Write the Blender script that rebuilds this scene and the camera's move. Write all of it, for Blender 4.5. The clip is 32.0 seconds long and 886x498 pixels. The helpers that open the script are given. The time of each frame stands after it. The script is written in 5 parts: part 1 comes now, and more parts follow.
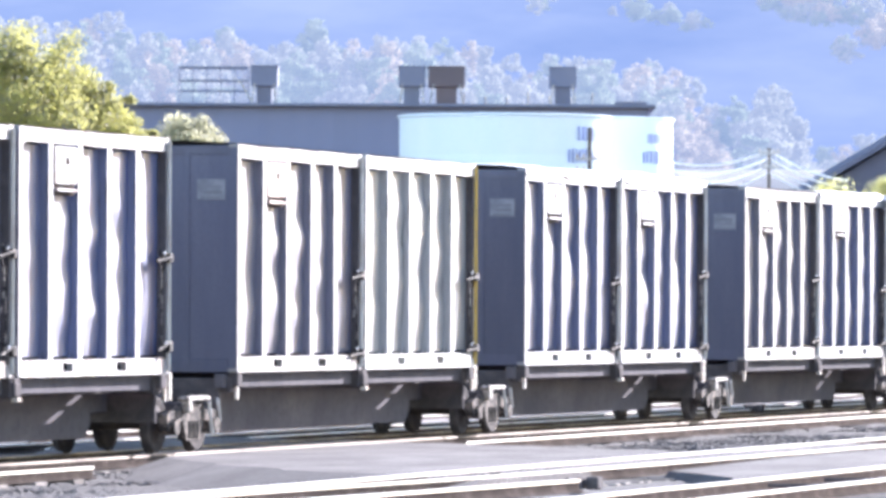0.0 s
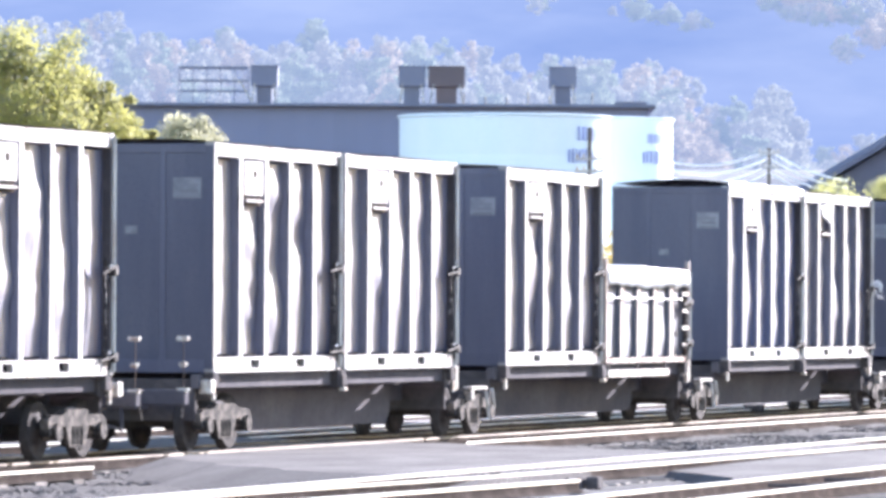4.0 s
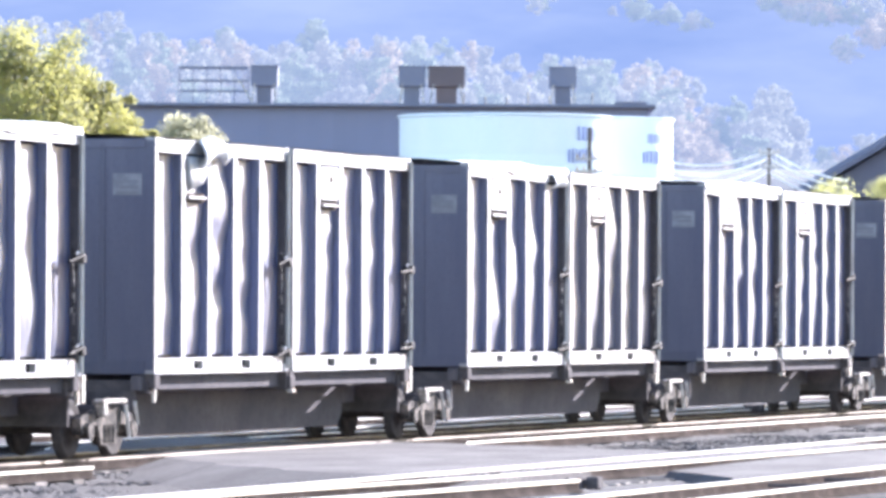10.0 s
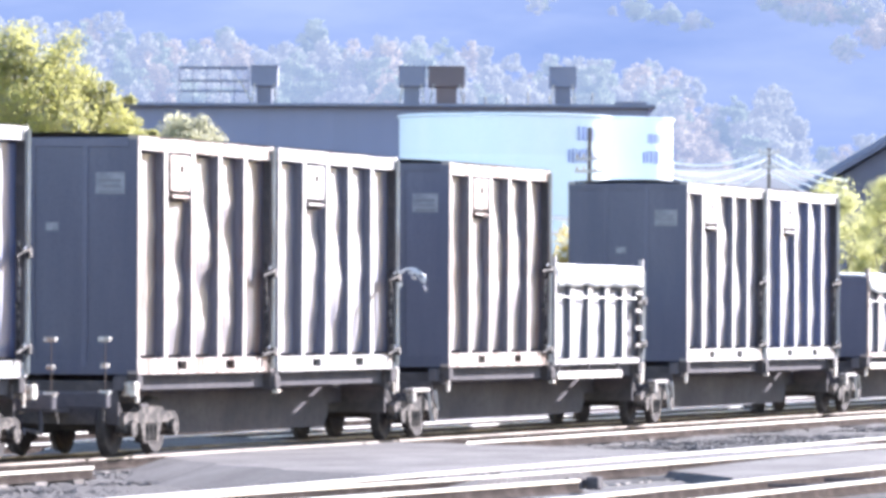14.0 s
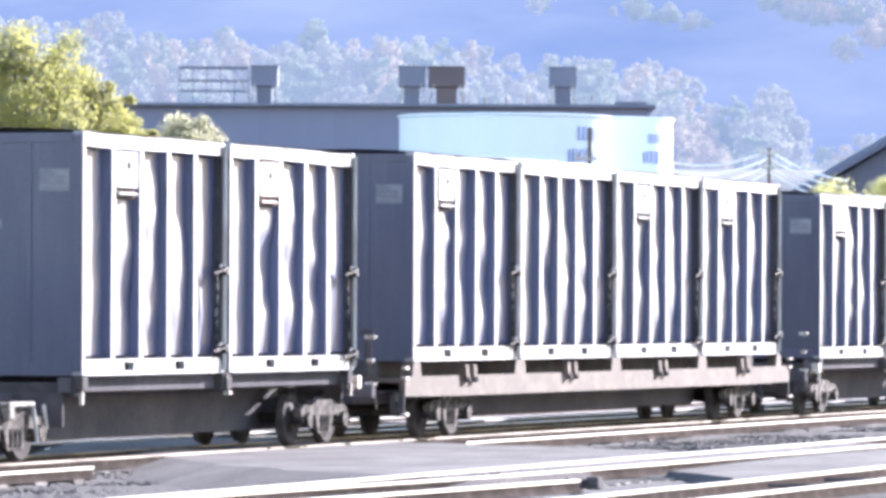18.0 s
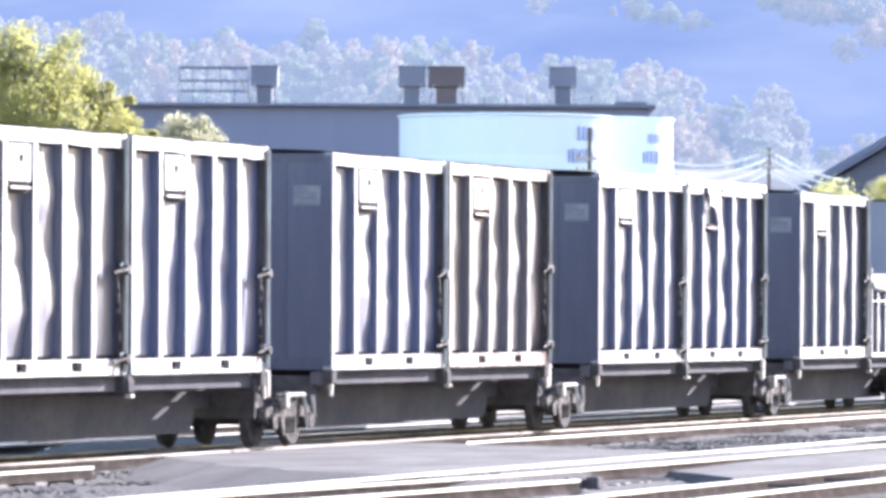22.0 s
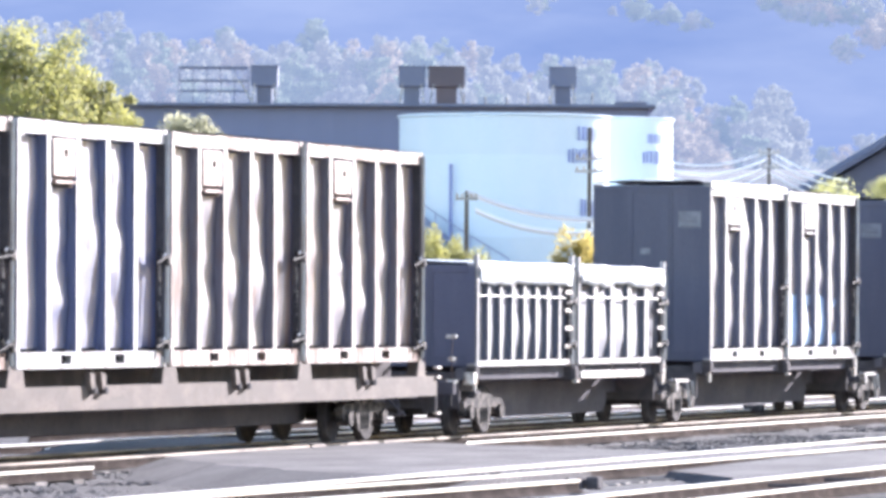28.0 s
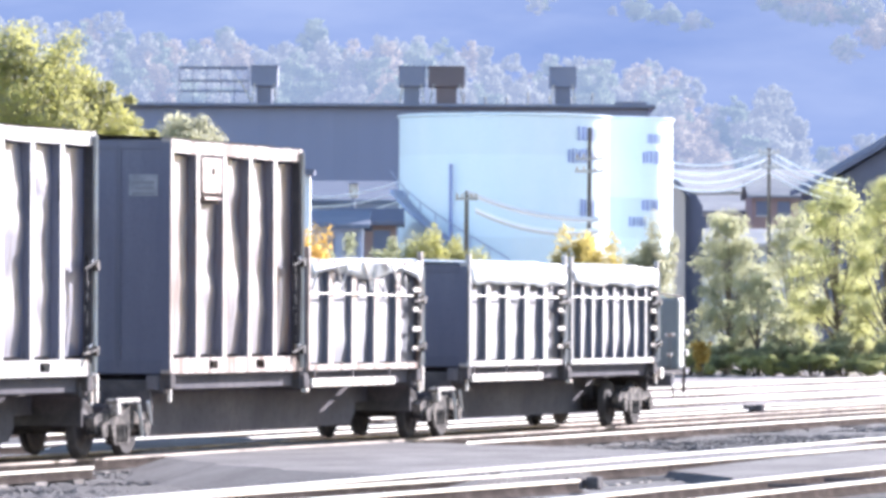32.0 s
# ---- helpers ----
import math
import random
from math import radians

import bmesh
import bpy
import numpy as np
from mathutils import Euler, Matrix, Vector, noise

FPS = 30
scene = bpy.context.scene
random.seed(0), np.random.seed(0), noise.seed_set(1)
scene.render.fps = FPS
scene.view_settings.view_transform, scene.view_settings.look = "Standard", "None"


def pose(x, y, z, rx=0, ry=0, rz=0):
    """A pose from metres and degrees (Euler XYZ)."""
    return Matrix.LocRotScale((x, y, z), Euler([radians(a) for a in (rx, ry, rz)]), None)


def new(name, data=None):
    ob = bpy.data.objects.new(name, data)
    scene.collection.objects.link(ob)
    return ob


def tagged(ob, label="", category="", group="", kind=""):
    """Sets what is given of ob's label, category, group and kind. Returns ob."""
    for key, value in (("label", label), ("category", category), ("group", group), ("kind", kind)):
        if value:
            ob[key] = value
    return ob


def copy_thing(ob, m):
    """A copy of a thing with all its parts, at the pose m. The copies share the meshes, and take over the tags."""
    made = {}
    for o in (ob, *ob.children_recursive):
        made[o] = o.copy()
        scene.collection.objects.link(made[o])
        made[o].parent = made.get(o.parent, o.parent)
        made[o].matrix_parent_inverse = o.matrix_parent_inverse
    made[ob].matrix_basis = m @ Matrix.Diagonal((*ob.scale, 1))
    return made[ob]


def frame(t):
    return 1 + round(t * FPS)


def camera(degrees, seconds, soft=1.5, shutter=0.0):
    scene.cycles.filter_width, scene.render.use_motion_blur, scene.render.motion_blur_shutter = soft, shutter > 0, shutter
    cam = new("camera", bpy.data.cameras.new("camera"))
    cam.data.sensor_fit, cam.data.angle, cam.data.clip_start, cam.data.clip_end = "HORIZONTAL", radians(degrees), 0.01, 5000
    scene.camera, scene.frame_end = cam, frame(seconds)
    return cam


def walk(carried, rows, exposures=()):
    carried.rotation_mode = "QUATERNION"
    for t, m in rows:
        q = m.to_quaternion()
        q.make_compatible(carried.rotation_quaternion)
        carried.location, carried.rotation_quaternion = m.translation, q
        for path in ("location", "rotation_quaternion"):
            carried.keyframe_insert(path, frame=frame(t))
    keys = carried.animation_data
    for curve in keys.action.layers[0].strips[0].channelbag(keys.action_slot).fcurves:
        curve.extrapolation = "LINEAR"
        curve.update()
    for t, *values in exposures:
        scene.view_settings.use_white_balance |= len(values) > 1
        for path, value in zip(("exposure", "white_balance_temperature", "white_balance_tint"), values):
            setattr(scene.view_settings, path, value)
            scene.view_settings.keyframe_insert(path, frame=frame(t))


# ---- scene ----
cam = camera(8.695, 32.0, soft=3.7)
HERE = pose(0, 0, 2.145, 90.635, -0.25, 0)
walk(cam, [(0, HERE), (32, HERE)], exposures=[(0, 2.28, 6190, 18), (1.5, 2.24, 6190, 18), (3, 2.19, 6190, 18), (6, 2.27, 6190, 18), (9, 2.29, 6190, 18), (15, 2.27, 6190, 18), (18, 2.23, 6190, 18), (24, 2.24, 6190, 18), (27, 2.07, 6190, 18), (29, 2.08, 6190, 18), (32, 2.09, 6190, 18)])

# ---- light: low autumn sun ahead and to the right, clear sky ----
SUN_AZ, SUN_EL = 35.0, 16.5
world = bpy.data.worlds.new("sky")
scene.world = world
world.use_nodes = True
wt = world.node_tree
sky = wt.nodes.new("ShaderNodeTexSky")
sky.sky_type = "NISHITA"
sky.sun_disc = False
sky.dust_density, sky.air_density = 0.3, 1.2
sky.sun_elevation, sky.sun_rotation = radians(SUN_EL), radians(SUN_AZ)
wt.links.new(sky.outputs[0], wt.nodes["Background"].inputs[0])
wt.nodes["Background"].inputs[1].default_value = 0.1
sun = new("sun", bpy.data.lights.new("sun", "SUN"))
sun.data.energy, sun.data.angle, sun.data.color = 4.8, radians(0.55), (1.0, 0.96, 0.925)
sun_way = Vector((math.sin(radians(SUN_AZ)) * math.cos(radians(SUN_EL)), math.cos(radians(SUN_AZ)) * math.cos(radians(SUN_EL)), math.sin(radians(SUN_EL))))
sun.matrix_world = Matrix.Translation((0, 0, 60)) @ sun_way.to_track_quat("Z", "Y").to_matrix().to_4x4()

# the line of the railway: x along the track away from the viewer, y across it to the far side, rail heads at z 0
TRACK = pose(-29.306, 9.505, 0, 0, 0, 72.03)
W = 2.44       # container width
WAGON_Y = W / 2


# ---- materials ----
def nodes_of(name):
    m = bpy.data.materials.new(name)
    m.use_nodes = True
    nt = m.node_tree
    return m, nt, nt.nodes["Principled BSDF"]


def noise_node(nt, scale, detail=4.0, rough=0.6, stretch=None):
    tc = nt.nodes.new("ShaderNodeTexCoord")
    n = nt.nodes.new("ShaderNodeTexNoise")
    n.inputs["Scale"].default_value, n.inputs["Detail"].default_value, n.inputs["Roughness"].default_value = scale, detail, rough
    if stretch:
        mp = nt.nodes.new("ShaderNodeMapping")
        mp.inputs["Scale"].default_value = stretch
        nt.links.new(tc.outputs["Object"], mp.inputs[0])
        nt.links.new(mp.outputs[0], n.inputs["Vector"])
    else:
        nt.links.new(tc.outputs["Object"], n.inputs["Vector"])
    return n


def ramp(nt, source, stops):
    r = nt.nodes.new("ShaderNodeValToRGB")
    el = r.color_ramp.elements
    while len(el) < len(stops):
        el.new(0.5)
    for e, (p, c) in zip(el, stops):
        e.position, e.color = p, (*c, 1)
    nt.links.new(source, r.inputs[0])
    return r


def mix(nt, a, b, fac, how="MIX"):
    m = nt.nodes.new("ShaderNodeMix")
    m.data_type, m.blend_type = "RGBA", how
    for v, k in ((fac, 0), (a, 6), (b, 7)):
        if isinstance(v, (int, float)):
            m.inputs[k].default_value = v
        elif isinstance(v, tuple):
            m.inputs[k].default_value = (*v, 1)
        else:
            nt.links.new(v, m.inputs[k])
    return m.outputs[2]


def worn(name, base, worn_to, rough=0.5, scale=1.5, metal=0.0, bump=0.15, low=0.45, high=0.75, streak=None, spread=0.06, fine=30.0, spec=0.5, scrape=None, rust=None, coat=0.0):
    """A surface of one paint or stone with stains at two scales and fine relief."""
    m, nt, bs = nodes_of(name)
    big = noise_node(nt, scale, 5, 0.65, streak)
    small = noise_node(nt, fine, 3, 0.6)
    info = nt.nodes.new("ShaderNodeObjectInfo")
    c1 = ramp(nt, big.outputs[0], [(low, base), (high, worn_to)]).outputs[0]
    dark = tuple(v * 0.72 for v in base)
    c2 = mix(nt, c1, dark, ramp(nt, small.outputs[0], [(0.5, (0, 0, 0)), (0.8, (0.7, 0.7, 0.7))]).outputs[0])
    shine = None
    for marks, grain, stretch in ((rust, 2.2, (1.5, 1, 0.22)), (scrape, 5.0, (1.6, 1, 0.16))):
        if marks:
            tint, lo, hi = marks
            streaks = noise_node(nt, grain, 5, 0.7, stretch)
            where = ramp(nt, streaks.outputs[0], [(lo, (0, 0, 0)), (hi, (0.85, 0.85, 0.85))])
            c2 = mix(nt, c2, tint, where.outputs[0])
            gloss = nt.nodes.new("ShaderNodeMath")
            gloss.operation = "MULTIPLY"
            matt = nt.nodes.new("ShaderNodeMapRange")
            matt.inputs[3].default_value, matt.inputs[4].default_value = 1.0, 0.15
            nt.links.new(where.outputs[0], matt.inputs[0])
            nt.links.new(matt.outputs[0], gloss.inputs[0])
            gloss.inputs[1].default_value = spec
            if shine:
                nt.links.new(shine, gloss.inputs[1])
            shine = gloss.outputs[0]
    vary = nt.nodes.new("ShaderNodeMapRange")
    vary.inputs[3].default_value, vary.inputs[4].default_value = 1 - spread * 2, 1 + spread * 2
    nt.links.new(info.outputs["Random"], vary.inputs[0])
    hsv = nt.nodes.new("ShaderNodeHueSaturation")
    nt.links.new(c2, hsv.inputs["Color"])
    nt.links.new(vary.outputs[0], hsv.inputs["Value"])
    nt.links.new(hsv.outputs[0], bs.inputs["Base Color"])
    rr = nt.nodes.new("ShaderNodeMapRange")
    rr.inputs[3].default_value, rr.inputs[4].default_value = rough - 0.08, rough + 0.14
    nt.links.new(big.outputs[0], rr.inputs[0])
    nt.links.new(rr.outputs[0], bs.inputs["Roughness"])
    bs.inputs["Metallic"].default_value = metal
    bs.inputs["Coat Weight"].default_value, bs.inputs["Coat Roughness"].default_value = coat, 0.4
    bs.inputs["Specular IOR Level"].default_value = spec
    if shine:
        nt.links.new(shine, bs.inputs["Specular IOR Level"])
    bp = nt.nodes.new("ShaderNodeBump")
    bp.inputs["Strength"].default_value, bp.inputs["Distance"].default_value = bump, 0.02
    nt.links.new(small.outputs[0], bp.inputs["Height"])
    nt.links.new(bp.outputs[0], bs.inputs["Normal"])
    return m


def leafy(name, dark, light, through_light=0.5):
    """Leaves: each clump a tint between two colours, thin enough to let the sun through."""
    m, nt, bs = nodes_of(name)
    geo = nt.nodes.new("ShaderNodeNewGeometry")
    big = noise_node(nt, 0.9, 4)
    c = ramp(nt, geo.outputs["Random Per Island"], [(0.0, dark), (1.0, light)]).outputs[0]
    tint = tuple(min(1, v * 1.1) for v in light)
    c = mix(nt, c, tint, ramp(nt, big.outputs[0], [(0.45, (0, 0, 0)), (0.65, (0.8, 0.8, 0.8))]).outputs[0])
    nt.links.new(c, bs.inputs["Base Color"])
    bs.inputs["Roughness"].default_value = 0.55
    tr = nt.nodes.new("ShaderNodeBsdfTranslucent")
    nt.links.new(c, tr.inputs[0])
    mx = nt.nodes.new("ShaderNodeMixShader")
    mx.inputs[0].default_value = through_light
    nt.links.new(bs.outputs[0], mx.inputs[1])
    nt.links.new(tr.outputs[0], mx.inputs[2])
    nt.links.new(mx.outputs[0], nt.nodes["Material Output"].inputs[0])
    return m


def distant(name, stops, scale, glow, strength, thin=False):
    """Far woods and hillside of the backdrop, with the valley's blue haze painted in as glow."""
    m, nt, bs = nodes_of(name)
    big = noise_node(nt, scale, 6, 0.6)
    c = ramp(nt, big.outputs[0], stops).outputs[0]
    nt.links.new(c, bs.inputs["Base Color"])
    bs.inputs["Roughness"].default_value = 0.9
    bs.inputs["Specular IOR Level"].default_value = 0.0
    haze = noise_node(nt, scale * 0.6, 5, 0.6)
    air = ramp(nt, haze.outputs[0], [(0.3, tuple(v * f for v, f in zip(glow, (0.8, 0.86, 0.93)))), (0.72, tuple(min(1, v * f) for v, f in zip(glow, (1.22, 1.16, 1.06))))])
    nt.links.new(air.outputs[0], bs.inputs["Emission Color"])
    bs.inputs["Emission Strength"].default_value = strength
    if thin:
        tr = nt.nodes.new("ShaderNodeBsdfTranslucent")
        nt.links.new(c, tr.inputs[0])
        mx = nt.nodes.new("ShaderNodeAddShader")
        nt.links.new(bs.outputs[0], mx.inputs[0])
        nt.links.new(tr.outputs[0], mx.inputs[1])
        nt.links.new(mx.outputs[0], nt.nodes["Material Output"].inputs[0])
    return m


SCRAPE = (0.03, 0.028, 0.034)
RUST = (0.16, 0.088, 0.065)


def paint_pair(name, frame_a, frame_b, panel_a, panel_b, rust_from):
    """Paint of the ribs and rails, and a darker, bluer one for the sheets with shade put into its colour."""
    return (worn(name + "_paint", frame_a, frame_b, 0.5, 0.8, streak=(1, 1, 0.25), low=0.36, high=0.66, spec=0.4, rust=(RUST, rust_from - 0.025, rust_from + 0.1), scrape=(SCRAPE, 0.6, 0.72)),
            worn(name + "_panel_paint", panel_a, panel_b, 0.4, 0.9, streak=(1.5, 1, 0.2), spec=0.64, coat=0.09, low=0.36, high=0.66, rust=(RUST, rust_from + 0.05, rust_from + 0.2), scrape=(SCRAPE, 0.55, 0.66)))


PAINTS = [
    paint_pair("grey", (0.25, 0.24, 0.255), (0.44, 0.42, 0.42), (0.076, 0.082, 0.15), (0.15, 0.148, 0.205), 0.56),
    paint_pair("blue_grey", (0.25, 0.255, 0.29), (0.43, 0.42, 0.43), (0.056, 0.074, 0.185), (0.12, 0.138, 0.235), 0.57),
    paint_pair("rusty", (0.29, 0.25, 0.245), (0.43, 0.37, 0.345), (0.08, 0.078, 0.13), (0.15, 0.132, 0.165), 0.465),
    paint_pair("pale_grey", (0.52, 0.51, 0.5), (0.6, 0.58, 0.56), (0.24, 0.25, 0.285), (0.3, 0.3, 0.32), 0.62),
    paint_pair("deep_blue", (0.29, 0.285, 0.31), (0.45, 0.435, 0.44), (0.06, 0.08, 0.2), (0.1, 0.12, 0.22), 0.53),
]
# low sheets get a darker paint, so that they read as unlit
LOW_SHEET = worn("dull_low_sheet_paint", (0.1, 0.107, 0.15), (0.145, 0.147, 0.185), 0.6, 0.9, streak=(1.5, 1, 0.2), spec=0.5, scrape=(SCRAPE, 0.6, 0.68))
END_TONE = worn("dark_end_paint", (0.072, 0.078, 0.128), (0.108, 0.112, 0.162), 0.55, 1.1, streak=(1, 1, 0.12), low=0.38, high=0.66)
PALE_END = worn("pale_end_paint", (0.165, 0.187, 0.275), (0.22, 0.235, 0.305), 0.55, 0.8, streak=(1, 1, 0.3))
PLATE = worn("plate_paint", (0.55, 0.54, 0.56), (0.45, 0.36, 0.33), 0.45, 2.0)
LABEL = worn("label_white", (0.26, 0.27, 0.31), (0.17, 0.175, 0.21), 0.7, 5.0, low=0.38, high=0.62)
LABEL_INK = worn("label_ink", (0.18, 0.185, 0.22), (0.2, 0.2, 0.23), 0.7, 6.0)
# dark steel is raised in tone, so its colour carries haze and glare
DARK_STEEL = worn("dark_steel", (0.085, 0.077, 0.085), (0.14, 0.124, 0.128), 0.88, 2.5, spec=0.08)
CAST = worn("cast_iron", (0.035, 0.031, 0.032), (0.21, 0.18, 0.165), 0.85, 7.0, spec=0.1, low=0.45, high=0.62)
COVER = worn("pale_cover_paint", (0.1, 0.085, 0.08), (0.5, 0.46, 0.43), 0.75, 6.0, spec=0.2, low=0.4, high=0.56)
TORN_PLATE = worn("rusted_plate_paint", (0.52, 0.4, 0.36), (0.4, 0.25, 0.19), 0.55, 4.0, rust=(RUST, 0.5, 0.62))
HINGE = worn("hinge_bar_paint", (0.62, 0.6, 0.59), (0.42, 0.36, 0.33), 0.4, 3.0, low=0.45, high=0.7)
LATCH = worn("latch_steel", (0.028, 0.025, 0.028), (0.36, 0.32, 0.3), 0.75, 8.0, spec=0.15, low=0.5, high=0.62)
WHEEL_STEEL = worn("wheel_steel", (0.05, 0.045, 0.048), (0.1, 0.084, 0.082), 0.85, 4.0, spec=0.1)
SPINE = worn("spine_paint", (0.1, 0.094, 0.112), (0.165, 0.152, 0.168), 0.92, 0.6, spec=0.06, low=0.4, high=0.72, fine=9.0)
FLAT_BROWN = worn("weathered_flatcar_paint", (0.1, 0.076, 0.068), (0.24, 0.19, 0.165), 0.8, 1.6, streak=(0.6, 1, 1), spec=0.3)
FLAT_PALE = worn("pale_flatcar_paint", (0.42, 0.4, 0.39), (0.56, 0.53, 0.51), 0.55, 0.8, streak=(0.4, 1, 1))
SAFETY_WHITE = worn("safety_white", (0.66, 0.64, 0.6), (0.32, 0.21, 0.15), 0.6, 9.0, low=0.42, high=0.62)
YELLOW = worn("yellow_edge_paint", (0.58, 0.39, 0.09), (0.42, 0.27, 0.08), 0.6, 4.0)
TARP = worn("white_tarpaulin", (0.72, 0.73, 0.76), (0.55, 0.56, 0.6), 0.5, 2.0, bump=0.4)
PINK_TARP = worn("faded_tarpaulin", (0.6, 0.54, 0.53), (0.66, 0.62, 0.62), 0.55, 2.0, bump=0.4)
SPRAY = worn("sprayed_paint", (0.32, 0.46, 0.72), (0.55, 0.62, 0.74), 0.5, 1.5)
RAIL = worn("rail_head_steel", (0.75, 0.74, 0.72), (0.42, 0.38, 0.35), 0.38, 0.6, metal=0.9, bump=0.05, low=0.5, high=0.7)
# wagon-track heads: dust, and the train's broken shade painted in darker
RAIL_DULL = worn("dusty_shaded_rail_head", (0.36, 0.31, 0.27), (0.16, 0.13, 0.12), 0.6, 0.35, metal=0.5, bump=0.05, low=0.42, high=0.6, spec=0.2)
RAIL_WEB = worn("rusty_rail", (0.075, 0.062, 0.057), (0.15, 0.122, 0.112), 0.95, 2.0, spec=0.0)
TIE = worn("weathered_tie_timber", (0.25, 0.222, 0.205), (0.13, 0.115, 0.108), 0.9, 3.0, streak=(6, 1, 1), spread=0.2, spec=0.1)
LEAF_YELLOW = leafy("yellow_green_leaves", (0.25, 0.25, 0.16), (0.4, 0.39, 0.12), 0.55)
LEAF_GREEN = leafy("green_leaves", (0.23, 0.24, 0.17), (0.35, 0.35, 0.16), 0.55)
LEAF_PALE = leafy("pale_green_leaves", (0.25, 0.27, 0.19), (0.38, 0.39, 0.23), 0.55)
LEAF_GOLD = leafy("golden_leaves", (0.42, 0.27, 0.07), (0.62, 0.43, 0.13), 0.6)
# dull and soft leaf tones are paler and less saturated, painting in haze
LEAF_DULL = leafy("dull_hazy_leaves", (0.3, 0.31, 0.22), (0.44, 0.44, 0.27), 0.68)
LEAF_GREY = leafy("grey_green_leaves", (0.28, 0.285, 0.22), (0.43, 0.42, 0.28), 0.62)
LEAF_OCHRE = leafy("ochre_leaves", (0.3, 0.25, 0.08), (0.5, 0.41, 0.14), 0.65)
LEAF_SOFT = leafy("soft_yellow_leaves", (0.33, 0.34, 0.2), (0.5, 0.5, 0.22), 0.68)
BARK = worn("bark", (0.12, 0.1, 0.085), (0.2, 0.17, 0.14), 0.85, 3.0, streak=(3, 3, 0.5))


# ---- mesh helpers ----
def mesh_of(name, bm, material, smooth=False):
    me = bpy.data.meshes.new(name)
    bmesh.ops.recalc_face_normals(bm, faces=bm.faces[:])
    bm.to_mesh(me)
    bm.free()
    me.materials.append(material)
    if smooth:
        for p in me.polygons:
            p.use_smooth = True
    return me


def put(name, me, parent, m=None, label=""):
    ob = new(name, me)
    ob.parent = parent
    if m is not None:
        ob.matrix_basis = m
    if label:
        ob["label"] = label
    return ob


def part(name, bm, material, parent, label="", m=None, smooth=False):
    return put(name, mesh_of(name, bm, material, smooth), parent, m, label)


def thing(name, m, label, category, group="", kind=""):
    ob = new(name)
    ob.empty_display_size = 0.3
    ob.matrix_basis = m
    return tagged(ob, label, category, group, kind)


def add_box(bm, x0, x1, y0, y1, z0, z1, bevel=0.0):
    vs = [bm.verts.new(p) for p in ((x0, y0, z0), (x1, y0, z0), (x1, y1, z0), (x0, y1, z0), (x0, y0, z1), (x1, y0, z1), (x1, y1, z1), (x0, y1, z1))]
    fs = [bm.faces.new([vs[i] for i in f]) for f in ((3, 2, 1, 0), (4, 5, 6, 7), (0, 1, 5, 4), (1, 2, 6, 5), (2, 3, 7, 6), (3, 0, 4, 7))]
    if bevel:
        es = list({e for f in fs for e in f.edges})
        bmesh.ops.bevel(bm, geom=es, offset=bevel, segments=1, affect="EDGES")
    return bm


def box(x0, x1, y0, y1, z0, z1, bevel=0.0):
    return add_box(bmesh.new(), x0, x1, y0, y1, z0, z1, bevel)


def add_rod(bm, a, b, r, sides=8, r2=None):
    a, b = Vector(a), Vector(b)
    q = (b - a).to_track_quat("Z", "Y")
    r2 = r if r2 is None else r2
    rings = []
    for p, rad in ((a, r), (b, r2)):
        rings.append([bm.verts.new(p + q @ Vector((rad * math.cos(k * math.tau / sides), rad * math.sin(k * math.tau / sides), 0))) for k in range(sides)])
    for k in range(sides):
        bm.faces.new((rings[0][k], rings[0][(k + 1) % sides], rings[1][(k + 1) % sides], rings[1][k]))
    bm.faces.new(rings[0][::-1])
    bm.faces.new(rings[1])
    return bm


def rod(a, b, r, sides=8, r2=None):
    return add_rod(bmesh.new(), a, b, r, sides, r2)


def prism(profile, axis, lo, hi):
    """A closed outline of (a, b) pairs drawn out along an axis: x (a, b are y, z), y (x, z) or z (x, y)."""
    bm = bmesh.new()
    place = {"x": lambda a, b, c: (c, a, b), "y": lambda a, b, c: (a, c, b), "z": lambda a, b, c: (a, b, c)}[axis]
    r0 = [bm.verts.new(place(a, b, lo)) for a, b in profile]
    r1 = [bm.verts.new(place(a, b, hi)) for a, b in profile]
    n = len(profile)
    for k in range(n):
        bm.faces.new((r0[k], r0[(k + 1) % n], r1[(k + 1) % n], r1[k]))
    bm.faces.new(r0[::-1])
    bm.faces.new(r1)
    return bm


def lathe(profile, axis_y0=0.0, sides=24):
    """Turn (radius, y) pairs round the y axis."""
    bm = bmesh.new()
    rings = [[bm.verts.new((r * math.cos(k * math.tau / sides), y, r * math.sin(k * math.tau / sides))) for k in range(sides)] for r, y in profile]
    for a, b in zip(rings, rings[1:]):
        for k in range(sides):
            bm.faces.new((a[k], a[(k + 1) % sides], b[(k + 1) % sides], b[k]))
    bm.faces.new(rings[0])
    bm.faces.new(rings[-1])
    return bm


